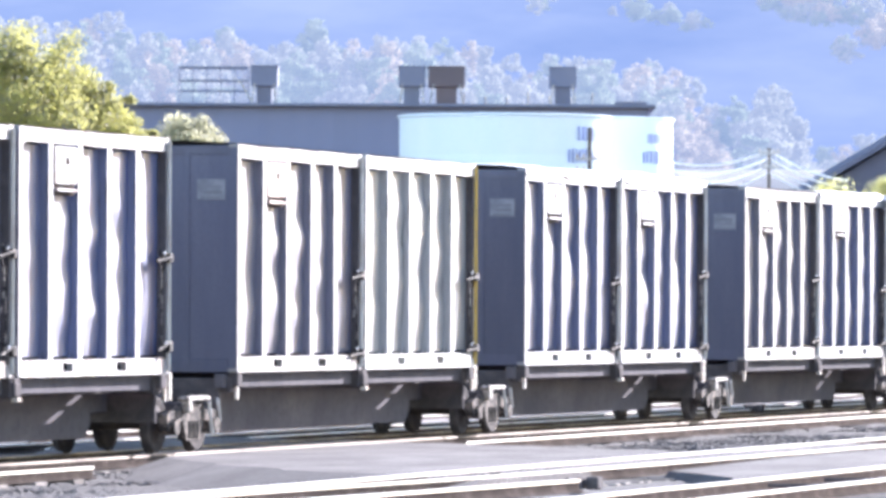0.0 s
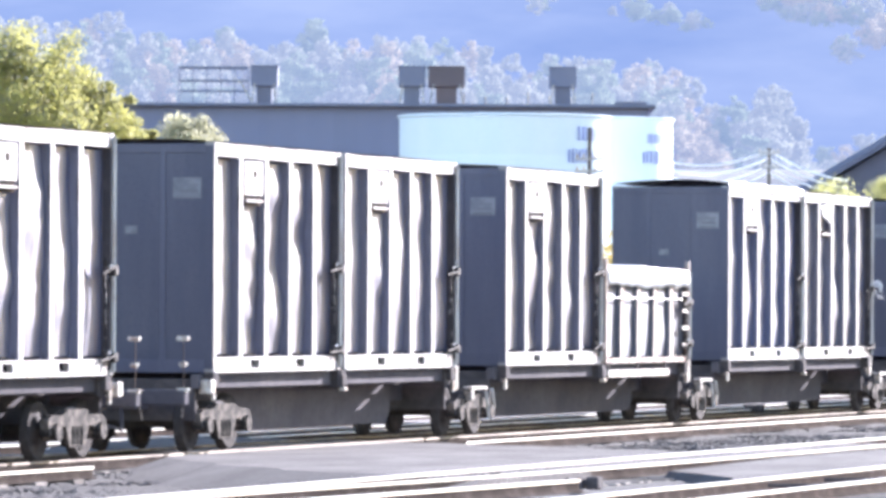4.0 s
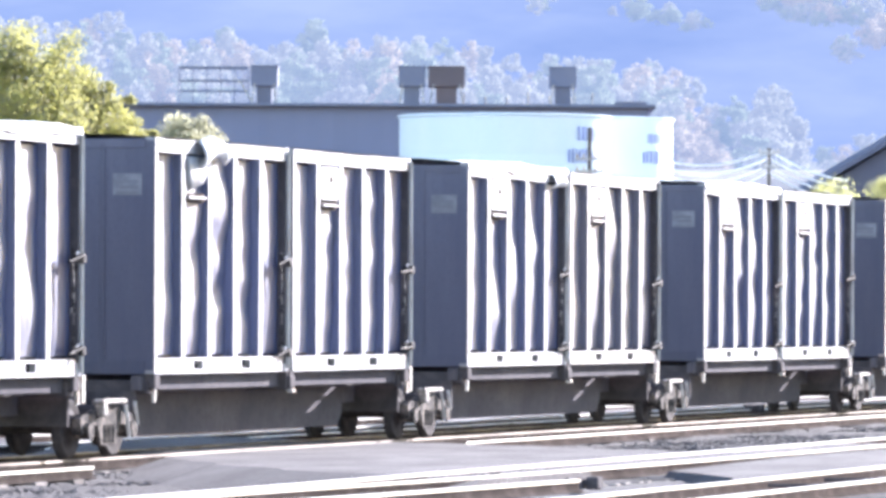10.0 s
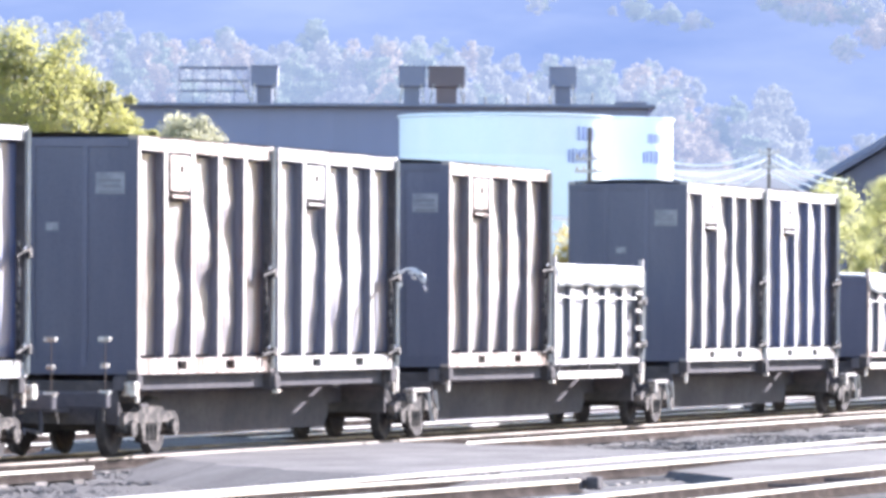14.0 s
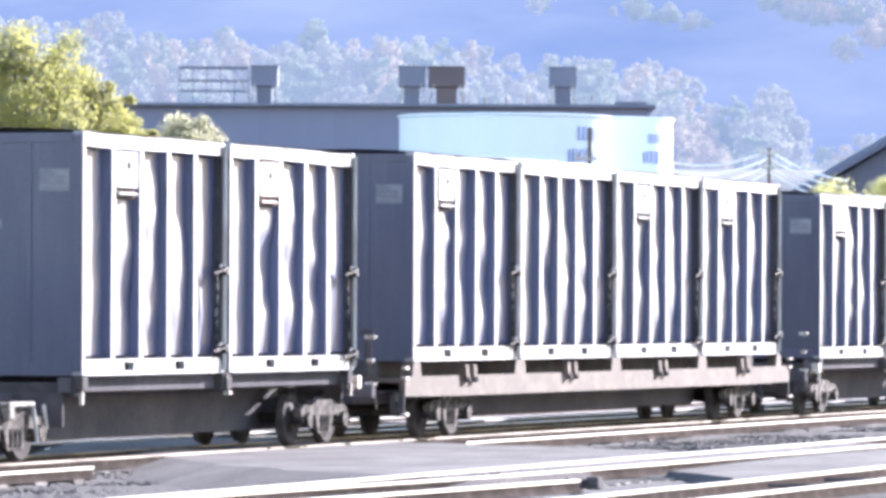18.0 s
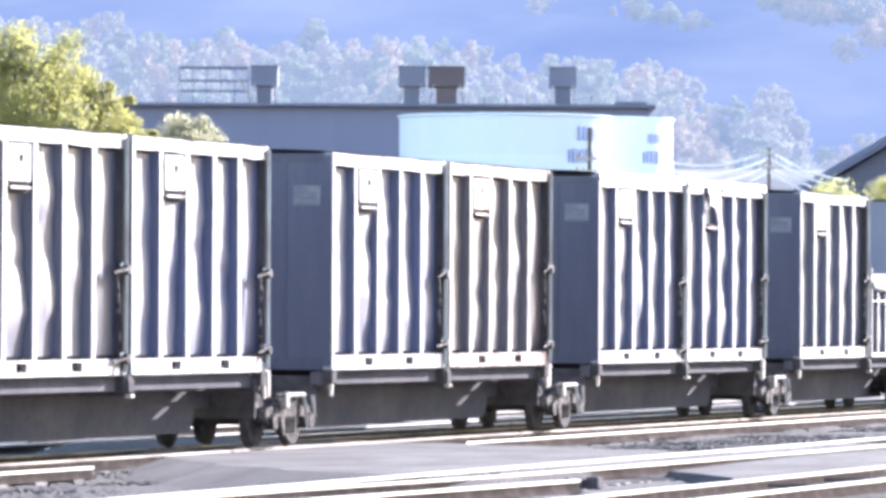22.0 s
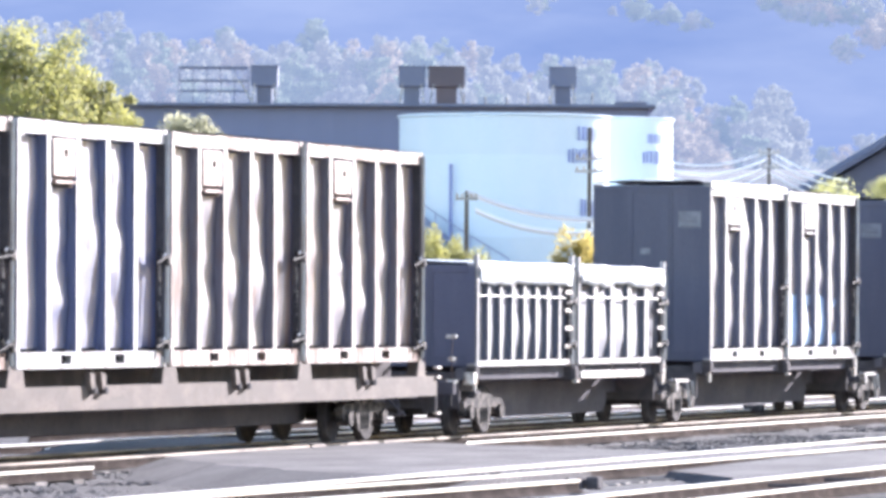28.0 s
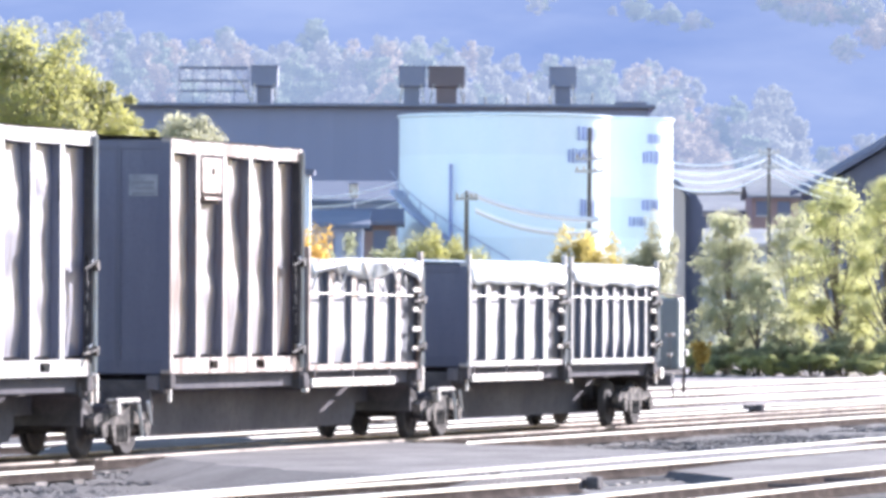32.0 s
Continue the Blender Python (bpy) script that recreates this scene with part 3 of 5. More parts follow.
                pl = part("side_plate", bm, mat, t, "torn plate with a bent corner", smooth=True)
                pl.modifiers.new("thickness", "SOLIDIFY").thickness = 0.012
            # dark strip stands in for the shadow below the plate
            part("plate_slot", box(px, px + 0.84, 0.03, RIB_D, H - 0.94, H - 0.8), RAIL_WEB, pl, "dark strip painted as shadow under the plate")
            part("plate_lip", box(px + 0.03, px + 0.81, -0.035, 0.04, H - 0.89, H - 0.85, 0.006), mat, pl)
    # latch gear by the door end
    zs = (1.62 + r.uniform(-0.12, 0.12), 0.3 + r.uniform(-0.08, 0.1)) if high else (1.15, 0.35)
    lx = LEN - 0.3 + r.uniform(-0.06, 0.06)
    part("latch_bar", rod((lx, -0.02, zs[1]), (lx + r.uniform(-0.03, 0.03), -0.02, zs[0]), 0.014, 6), LATCH, t)
    part("hinge_bar", rod((LEN - 0.03, -0.03, 0.05), (LEN - 0.03, -0.03, H - 0.05), 0.032, 8), YELLOW if strap else HINGE, t, "" if strap else "pale worn hinge bar")
    for k, z in enumerate(zs):
        d = r.uniform(-0.05, 0.05)
        bm = bmesh.new()
        add_rod(bm, (LEN - 0.55 + d, -0.04, z - 0.04), (LEN - 0.02, -0.07, z + 0.05 + d), 0.022, 6)
        add_rod(bm, (LEN - 0.46, -0.05, z + 0.13 + d), (LEN - 0.24, -0.04, z - 0.06), 0.024, 6)
        add_rod(bm, (LEN - 0.3, -0.06, z - 0.16), (LEN - 0.22, -0.05, z + 0.1), 0.02, 6)
        add_box(bm, LEN - 0.1, LEN + 0.03, -0.08, 0.0, z - 0.06, z + 0.08, 0.015)
        part("latch", bm, LATCH, t)
        part("latch_pin", rod((LEN - 0.36 + d, -0.075, z + 0.06), (LEN - 0.3 + d, -0.08, z + 0.1), 0.022, 6), PLATE, t)
    if high:
        # slack chain below the upper latch
        bm = bmesh.new()
        pts = [(LEN - 0.45 + 0.1 * math.sin(0.7 * k), -0.035, zs[0] - 0.04 - k * (0.12 + 0.02 * (seed % 3))) for k in range(6)]
        for p, q in zip(pts, pts[1:]):
            add_rod(bm, p, q, 0.014, 5)
        part("chain", bm, LATCH, t)
    # roof sheet or tarpaulin
    if high:
        bm = bmesh.new()
        nx, ny = 20, 6
        rows = []
        for i in range(nx + 1):
            x = 0.02 + (LEN - 0.04) * i / nx
            row = []
            for j in range(ny + 1):
                y = -0.02 + (W + 0.04) * j / ny
                lift = 0.012 + 0.05 * math.sin(math.pi * j / ny)
                if tarp:
                    lift += tarp * (0.10 * abs(noise.noise((x * 0.7, seed * 3.1, y * 0.3))) + 0.05 * abs(noise.noise((x * 2.1, seed, y))))
                row.append(bm.verts.new((x, y, H + lift)))
            rows.append(row)
        if tarp:
            edge = []
            for i in range(nx + 1):
                x = 0.02 + (LEN - 0.04) * i / nx
                drop = 0.05 + 0.14 * max(0, noise.noise((x * 0.9, seed * 1.3, 4)))
                edge.append(bm.verts.new((x, -0.035, H - drop)))
            for i in range(nx):
                bm.faces.new((edge[i], edge[i + 1], rows[i + 1][0], rows[i][0]))
        for a, b in zip(rows, rows[1:]):
            for j in range(ny):
                bm.faces.new((a[j], a[j + 1], b[j + 1], b[j]))
        part("tarpaulin" if tarp else "lid", bm, TARP if tarp else panel_mat, t, "crumpled white tarpaulin over the top" if tarp else "flat steel lid", smooth=True)
    else:
        # rolled tarpaulin draped over the rim
        bm = bmesh.new()
        nx = 30
        prof = [(W + 0.03, -0.3), (W + 0.05, 0.02), (W * 0.5, 0.06), (0.03, 0.03), (-0.03, 0.0), (-0.045, -0.12), (-0.05, -0.24), (-0.035, -0.36)]
        rows = []
        for i in range(nx + 1):
            x = 0.12 + (LEN - 0.3) * i / nx
            droop = 0.09 * noise.noise((x * 1.3, seed, 1)) - (0.24 * max(0, noise.noise((x * 0.5, seed * 2.3, 7))))
            if swag:
                droop -= 0.5 * math.sin(math.pi * i / nx) ** 0.7
            rows.append([bm.verts.new((x, y + 0.05 * noise.noise((x * 3.3, z * 6, seed)), H + z * (1 + 2.0 * droop) + 0.5 * droop * (1 if z > -0.1 else 0.2) + 0.02 * noise.noise((x * 6, y, seed)))) for y, z in prof])
        for a, b in zip(rows, rows[1:]):
            for k in range(len(prof) - 1):
                bm.faces.new((a[k], b[k], b[k + 1], a[k + 1]))
        tarp_ob = part("tarpaulin", bm, TARP, t, "white tarpaulin draped over the rim", smooth=True)
        so = tarp_ob.modifiers.new("thickness", "SOLIDIFY")
        so.thickness = 0.012
        part("tarp_strap", rod((0.1, -0.02, H - 0.56), (LEN - 0.2, -0.02, H - 0.58), 0.014, 6), SAFETY_WHITE, t, "taut pale strap")
        for x in (0.06, LEN - 0.1):
            part("stake", box(x - 0.04, x + 0.06, -0.035, 0.05, 0, H + 0.14 + r.uniform(0, 0.06), 0.008), frame_mat, t)
        if swag:
            for k in range(7):
                x = 0.5 + 0.72 * k
                part("rope", rod((x, -0.06, H - 0.02), (x + (0.5 if k % 2 else -0.35), -0.05, H - 0.5), 0.016, 5), HINGE, t, "pale slack rope over the cover")
        for k in range(4):
            z = 0.3 + 0.33 * k
            part("ladder_rung", box(LEN - 0.6, LEN - 0.2, -0.05, -0.02, z, z + 0.07), SAFETY_WHITE, t, "white ladder rung")
        if bays < 6:
            # white strip painted for the bright lit band along the wagon; hangers added
            part("lower_strip", box(0.25, 4.4, -0.03, 0.02, -0.26, -0.13, 0.006), SAFETY_WHITE, t, "white strip standing in for the lit band on the wagon")
            for x in (0.4, 2.3, 4.2):
                part("strip_hanger", box(x - 0.03, x + 0.03, -0.012, 0.012, -0.14, 0.02), DARK_STEEL, t)
    if sprayed:
        bm = bmesh.new()
        panel_side(bm, 0.4, LEN - 0.9, 0.3, 1.35, RIB_D - 0.012, seed, 1, 0.06)
        part("sprayed_patch", bm, SPRAY, t, "faded blue sprayed paint", smooth=True)
    return t


# ---- wagons ----
wheel_me = mesh_of("wheelset", lathe([(0.09, -0.86), (0.09, -0.80), (0.2, -0.79), (0.2, -0.775), (0.33, -0.765), (0.4, -0.79), (0.42, -0.785), (0.425, -0.70), (0.45, -0.69), (0.45, -0.665), (0.36, -0.67), (0.2, -0.69), (0.09, -0.67), (0.08, -0.2), (0.08, 0.2), (0.09, 0.67), (0.2, 0.69), (0.36, 0.67), (0.45, 0.665), (0.45, 0.69), (0.425, 0.70), (0.42, 0.785), (0.4, 0.79), (0.33, 0.765), (0.2, 0.775), (0.2, 0.79), (0.09, 0.80), (0.09, 0.86)]), WHEEL_STEEL, True)
frame_profile = [(-1.12, 0.36), (-1.12, 0.6), (-0.98, 0.66), (-0.6, 0.66), (-0.36, 0.74), (0.36, 0.74), (0.6, 0.66), (0.98, 0.66), (1.12, 0.6), (1.12, 0.36), (0.72, 0.36), (0.62, 0.5), (0.45, 0.5), (0.3, 0.2), (-0.3, 0.2), (-0.45, 0.5), (-0.62, 0.5), (-0.72, 0.36)]


def side_frame_mesh():
    bm = prism(frame_profile, "y", -0.07, 0.07)
    for s in (-0.87, 0.87):
        add_rod(bm, (s, -0.14, 0.42), (s, 0.1, 0.42), 0.13, 10)
    bmesh.ops.triangulate(bm, faces=[f for f in bm.faces if len(f.verts) > 4])
    return mesh_of("side_frame", bm, CAST)


side_frame_me = side_frame_mesh()
spring_me = mesh_of("spring", rod((0, 0, 0.24), (0, 0, 0.5), 0.075, 8), CAST)
bolster_me = mesh_of("truck_bolster", box(-0.2, 0.2, -0.95, 0.95, 0.48, 0.78, 0.03), DARK_STEEL)


def truck(parent, x):
    """Two axles with their side frames, springs and bolster; the wheelsets turn."""
    tr = put("truck", bolster_me, parent, pose(x, WAGON_Y, 0))
    for s in (-0.98, 0.98):
        put("side_frame", side_frame_me, tr, pose(0, s, 0), "cast steel side frame")
        for k in (-0.17, 0.0, 0.17):
            put("spring", spring_me, tr, pose(k, s * 1.02, 0))
    for a in (-0.87, 0.87):
        put("wheelset", wheel_me, tr, pose(a, 0, 0.45), "worn steel wheels on an axle")
    return tr


def coupler(parent, x, way, reach=1.0):
    ends = sorted((x, x + way * (reach - 0.3)))
    bm = box(ends[0], ends[1], WAGON_Y - 0.1, WAGON_Y + 0.1, 0.72, 0.98, 0.03)
    add_box(bm, x + way * (reach - 0.17) - 0.17, x + way * (reach - 0.17) + 0.17, WAGON_Y - 0.2, WAGON_Y + 0.2, 0.66, 1.02, 0.05)
    part("coupler", bm, CAST, parent)
    bm = rod((x + way * 0.3, WAGON_Y - 0.25, 0.7), (x + way * 0.75, WAGON_Y - 0.45, 0.38), 0.03, 6)
    add_rod(bm, (x + way * 0.75, WAGON_Y - 0.45, 0.38), (x + way * 1.1, WAGON_Y - 0.3, 0.45), 0.03, 6)
    part("air_hose", bm, DARK_STEEL, parent)
    bm = rod((x + way * 0.12, 0.05, 0.82), (x + way * 0.12, WAGON_Y, 0.82), 0.018, 6)
    add_rod(bm, (x + way * 0.12, 0.05, 0.82), (x + way * 0.2, 0.02, 0.55), 0.018, 6)
    part("uncoupling_lever", bm, CAST, parent)


def end_ladder(parent, x, brake):
    """Sill, stile and white grab irons at the corner of the coupling end."""
    part("end_sill", box(x - 0.1, x + 0.1, 0.0, W, 0.74, 0.98, 0.02), SPINE, parent)
    for y in (0.05, W - 0.05):
        part("ladder_stile", box(x - 0.012, x + 0.012, y - 0.003, y + 0.003, 0.9, 1.78), RAIL_WEB, parent)
        for z in (1.75, 1.36, 0.97):
            half = 0.085 if z != 1.36 else 0.045
            bm = rod((x - 0.05, y - half, z), (x - 0.05, y + half, z), 0.04, 6)
            for s in (-half, half):
                add_rod(bm, (x - 0.05, y + s, z), (x, y + s, z + 0.02), 0.022, 5)
            part("grab_iron", bm, SAFETY_WHITE, parent, "white grab iron")
    if brake:
        part("brake_wheel", lathe([(0.05, -0.02), (0.26, -0.03), (0.28, 0.0), (0.26, 0.03), (0.05, 0.02)], 0, 16), DARK_STEEL, parent, m=pose(x - 0.05, 1.9, 1.5, 0, 0, 90))


def spine_car(first, last, length=12.2):
    """One platform of an articulated container car, its origin under the near lower corner of the container load."""
    t = thing("spine_car", Matrix(), "", "railway wagon")
    L = length
    a0, b0 = (-1.1 if first else -1.45), (L + 0.95 if last else L + 1.45)
    part("centre_sill", prism([(a0, 0.95), (a0, 0.68), (1.2, 0.62), (1.7, 0.3), (L - 1.9, 0.3), (L - 1.4, 0.62), (b0, 0.68), (b0, 0.95)], "y", WAGON_Y - 0.2, WAGON_Y + 0.2), SPINE, t, "deep dusty centre sill")
    for y0 in (0.16, W - 0.3):
        part("side_sill", box(-0.2, L + 0.1, y0, y0 + 0.14, 0.98, 1.2, 0.012), SPINE, t)
    part("skirt_plate", prism([(0.6, 0.5), (1.0, 0.27), (L - 1.0, 0.27), (L - 0.78, 0.47), (L - 0.78, 0.98), (0.6, 0.98)], "y", 0.97, 1.0), SPINE, t, "dusty grey skirt plate")
    for x in (0.1, 6.1, L - 0.3):
        part("cross_bearer", box(x - 0.1, x + 0.2, 0.1, W - 0.1, 0.92, 1.13, 0.015), DARK_STEEL, t)
        part("pedestal", box(x - 0.06, x + 0.16, 0.0, 0.2, 1.0, 1.215, 0.012), DARK_STEEL, t)
    for x in (0.12, L - 0.12):
        part("side_bracket", box(x - 0.035, x + 0.035, 0.02, 0.07, 0.8, 1.16, 0.008), SAFETY_WHITE, t, "pale hanging bracket")
    bm = box(5.95, 6.3, 0.02, 0.3, 0.92, 1.4, 0.02)
    add_box(bm, 6.0, 6.25, -0.03, 0.04, 0.95, 1.15, 0.02)
    part("middle_stand", bm, DARK_STEEL, t)
    part("stand_foot", box(6.05, 6.2, -0.05, 0.05, 0.88, 0.94, 0.01), SAFETY_WHITE, t)
    # plates added to keep the sun between cars off the skirt
    for x in (-0.12, L + 0.02):
        part("end_bulkhead", box(x, x + 0.08, 0.25, W - 0.25, 0.48, 0.98, 0.01), DARK_STEEL, t)
    part("brake_pipe", rod((0.5, 0.75, 0.95), (L - 0.5, 0.75, 0.95), 0.03, 6), DARK_STEEL, t)
    part("brake_cylinder", rod((5.0, 1.3, 0.55), (5.7, 1.3, 0.55), 0.16, 12), DARK_STEEL, t)
    if first:
        truck(t, 1.05)
        coupler(t, a0, -1)
        end_ladder(t, -1.15, True)
        part("corner_step", box(-0.1, 0.1, -0.01, 0.2, 0.9, 1.12, 0.02), SAFETY_WHITE, t)
    if last:
        truck(t, L - 1.05)
        coupler(t, b0, 1)
        end_ladder(t, L + 0.95, False)
        part("corner_step", box(L + 0.1, L + 0.3, -0.01, 0.2, 0.9, 1.12, 0.02), SAFETY_WHITE, t)
        bm = box(L + 0.1, L + 0.6, 0.3, W - 0.3, 0.95, 1.0)
        part("end_step", bm, DARK_STEEL, t)
    else:
        truck(t, L + 1.47)
        part("joint_bracket", box(L + 0.25, L + 0.34, 0.1, 0.2, 0.82, 1.24, 0.01), SAFETY_WHITE, t)
        bm = box(L + 0.95, L + 1.95, 0.06, 0.24, 0.8, 0.875, 0.02)
        add_box(bm, L + 1.0, L + 1.16, 0.06, 0.2, 0.62, 0.81, 0.02)
        part("truck_cover", bm, COVER, t, "pale dusty cover plate")
        # pale rods added to paint in the light lines along the wheel rim
        part("brake_hanger", rod((L + 2.12, 0.1, 0.3), (L + 2.02, 0.12, 0.78), 0.03, 6), HINGE, t, "pale rod added for a light line by the wheel")
        part("brake_hanger", rod((L + 2.62, 0.16, 0.48), (L + 2.5, 0.16, 0.82), 0.03, 6), HINGE, t, "pale rod added for a light line by the wheel")
    return t


def flat_car(pale, length=24.4):
    """A long flat car with deep side sills, container pedestals and folded tie-down hooks."""
    t = thing("flat_car", Matrix(), "", "railway wagon")
    L, mat = length, (FLAT_PALE if pale else FLAT_BROWN)
    z0, z1 = (0.92, 1.26) if pale else (0.73, 1.08)
    a, b = -0.6, L + 0.55
    for y0 in (-0.06, W - 0.04):
        part("side_sill", prism([(a, z1), (b, z1), (b, z0 + 0.02), (L - 2.6, z0), (2.6, z0), (a, z0 + 0.02)], "y", y0, y0 + 0.1), mat, t)
    part("deck", box(a, b, 0.05, W - 0.05, z1 - 0.1, z1 - 0.03), mat, t)
    # dark box fills the gap, standing in for the containers' shade
    part("load_beam", box(a + 0.5, b - 0.5, 0.6, W - 0.6, z1 - 0.06, 1.325), DARK_STEEL, t, "dark filler standing in for shade under the containers")
    part("centre_sill", prism([(a, z0 + 0.1), (a, 0.62), (2.6, 0.58), (3.8, 0.34), (L - 3.8, 0.34), (L - 2.6, 0.58), (b, 0.62), (b, z0 + 0.1)], "y", WAGON_Y - 0.35, WAGON_Y + 0.35), SPINE, t)
    for k in range(5):
        x = k * 6.1
        lo, hi = x - 0.32, x + 0.2
        if k == 0:
            lo, hi = x - 0.05, x + 0.3
        if k == 4:
            lo, hi = x - 0.35, x - 0.05
        if not pale:
            for y0 in (-0.03, W - 0.17):
                part("pedestal", prism([(lo - 0.08, z1), (hi + 0.08, z1), (hi, 1.33), (lo, 1.33)], "y", y0, y0 + 0.2), mat, t)
        else:
            for y0 in (0.0, W - 0.2):
                part("pedestal", box(lo, hi, y0, y0 + 0.2, z1 - 0.03, 1.325), mat, t)
    for k in range(4):
        x = 2.9 + k * 6.1
        if not pale:
            for d in (-0.22, 0.22):
                bm = prism([(x + d - 0.09, z1 - 0.06), (x + d + 0.06, z1 - 0.06), (x + d + 0.02, z1 + 0.17), (x + d - 0.16, z1 + 0.2)], "y", -0.13, -0.04)
                part("tie_down_hook", bm, FLAT_BROWN, t)
                part("hook_pin", box(x + d - 0.02, x + d + 0.1, -0.15, -0.06, z1 - 0.12, z1 - 0.02, 0.01), DARK_STEEL, t)
        part("cross_bearer", box(x - 0.1, x + 0.1, 0.1, W - 0.1, z0 + 0.02, z1 - 0.1), DARK_STEEL, t)
    if pale:
        for x in (2.2, L - 2.2):
            for d in (-0.5, 0.05):
                part("painted_mark", rod((x + d, -0.075, z0 + 0.05), (x + d + 0.2, -0.075, z1 - 0.06), 0.05, 5), DARK_STEEL, t, "dark painted mark")
            part("painted_mark", box(x + 0.55, x + 0.75, -0.08, -0.06, z0 + 0.05, z1 - 0.08), DARK_STEEL, t, "dark painted mark")
    for x in (2.6, L - 2.6):
        truck(t, x)
    for x, way in ((a, -1), (b, 1)):
        coupler(t, x, way, 0.5)
        part("end_step", box(x - 0.03, x + 0.03, -0.05, 0.2, 0.45, z0 + 0.05, 0.01), DARK_STEEL, t)
        for z in (z1 - 0.05, z1 + 0.12, 0.42):
            part("grab_iron", box(x - 0.08, x + 0.12, -0.1, -0.02, z, z + 0.05, 0.008), SAFETY_WHITE, t)
    bm = box(a + 0.02, a + 0.08, 0.6, 0.68, z1, z1 + 0.75)
    add_box(bm, a - 0.02, a + 0.1, 0.55, 0.75, z1 + 0.7, z1 + 0.8, 0.01)
    part("brake_stand", bm, DARK_STEEL, t)
    return t


# ---- the train: where each load stands along it ----
def build_train():
    cars = {(f, l): spine_car(f, l) for f, l in ((True, False), (False, False), (False, True))}
    flats = {p: flat_car(p) for p in (False, True)}
    moving = []
    used = set()
    words = {"g": "grey", "b": "blue-grey", "r": "rust-streaked", "d": "deep blue", "p": "pale grey", "w": "whitish", "y": "whitish", "s": "grey"}
    paints = {"g": 0, "b": 1, "r": 2, "d": 4, "p": 3, "w": 3, "y": 3, "s": 0, "h": 0, "H": 2, "j": 2, "n": 0}
    plates = {"P": "flat", "R": "rusty", "T": "torn", "L": "stub", "N": "none"}
    seeds = iter(range(500, 600))

    def stand(proto, u, z, label, group):
        m = TRACK @ pose(u, 0, z)
        if proto in used:
            ob = copy_thing(proto, m)
        else:
            used.add(proto)
            ob = proto
            ob.matrix_basis = m
        tagged(ob, label, group=group)
        moving.append((ob, u, z, 0))

    def load(code, u, z, on):
        """A code of letters: paint or kind, then the side plate, then t for a tarpaulin top."""
        kind, seed = code[0], next(seeds)
        if kind in "hHjn":
            c = container(seed, PAINTS[paints[kind]], False, bays=8 if kind == "n" else 5, swag=kind == "j")
            stand(c, u, z, "low waste container with %s ribs under a %s white tarpaulin" % ("narrow" if kind == "n" else "broad", "sagging roped" if kind == "j" else "draped"), "low waste containers")
            return
        top = " with tarpaulin top" if code.endswith("t") else ""
        c = container(seed, PAINTS[paints[kind]], True, pale=kind in "pw", tarp=1 if top else 0, strap=kind == "y", sprayed=kind == "s", plate=plates[code[1]])
        label = {"y": "tall whitish waste container with a yellow edge bar", "s": "tall grey waste container with faded blue sprayed paint"}.get(kind, "tall ribbed %s waste container%s on %s" % (words[kind], top, on))
        stand(c, u, z, label, "tall waste containers")

    groups = [
        ((69.55, "gP dP"), (84.68, "gR yN"), (99.75, "bPt bPt"), (114.95, "gP bPt"), (130.31, "gP gP")),
        ((146.65, "gP gP"), (161.63, "gP H"), (176.67, "bPt gT"), (191.77, "gP gP"), (207.0, "bPt bN")),
        ((223.36, "bP bRt"), (238.43, "bT bP"), (253.72, "bPt gP"), (269.17, "bPt bP"), (284.38, "rT bP")),
        ((300.8, "rR gP"), (315.74, "rP h"), (330.97, "gP bP"), (345.76, "H n"), (361.52, "bP bR")),
        ((404.5, "bP bPt"), (419.6, "gP dP"), (434.8, "bP rR"), (450.05, "bPt dLt"), (465.1, "gP n")),
        ((534.6, "n h"), (550.07, "gPt sP"), (565.29, "bT gL"), (580.48, "rR j"), (595.1, "h n")),
    ]
    for g in groups:
        for k, (u, loads) in enumerate(g):
            first, last = k == 0, k == len(g) - 1
            kind = "first" if first else "last" if last else "middle"
            stand(cars[(first, last)], u, 0, "dusty dark grey %s platform of an articulated container car" % kind, "articulated car platforms")
            for n, code in enumerate(loads.split()):
                load(code, u + 6.17 * n, 1.222, "spine car")
    for u, loads, pale in ((376.73, "dP bNt bP bP", False), (480.42, "pP wN dPt bNt", True), (507.32, "rP dR rR rR", False)):
        stand(flats[pale], u, 0, "long %s flat car carrying four containers" % ("pale weathered" if pale else "brown weathered"), "flat cars")
        for k, code in enumerate(loads.split()):
            load(code, u + 6.12 * k, 1.335, "flat car")
    # marker plate and lamp at the end of the last wagon
    t = thing("end_of_train_marker", TRACK @ pose(607.4, 0, 0), "grey box marker on the last coupler of the train", "marker")
    part("box", box(1.5, 1.95, 0.06, 0.62, 1.06, 2.48, 0.05), worn("marker_grey", (0.17, 0.19, 0.195), (0.21, 0.225, 0.23), 0.6), t)
    part("stand", box(-0.6, 2.0, 0.1, 2.2, 0.95, 1.055, 0.02), DARK_STEEL, t)
    part("hose", rod((2.05, 0.1, 1.2), (2.07, 0.12, 0.62), 0.035, 6), RAIL_WEB, t)
    part("hand_rail", rod((-0.2, 0.05, 2.55), (1.9, 0.1, 2.5), 0.025, 6), CAST, t)
    part("lamp", box(1.96, 2.1, 0.02, 0.12, 1.72, 1.86, 0.02), SAFETY_WHITE, t)
    part("lamp", box(1.96, 2.1, 0.02, 0.12, 1.32, 1.46, 0.02), SAFETY_WHITE, t)
    moving.append((t, 607.4, 0, 0))
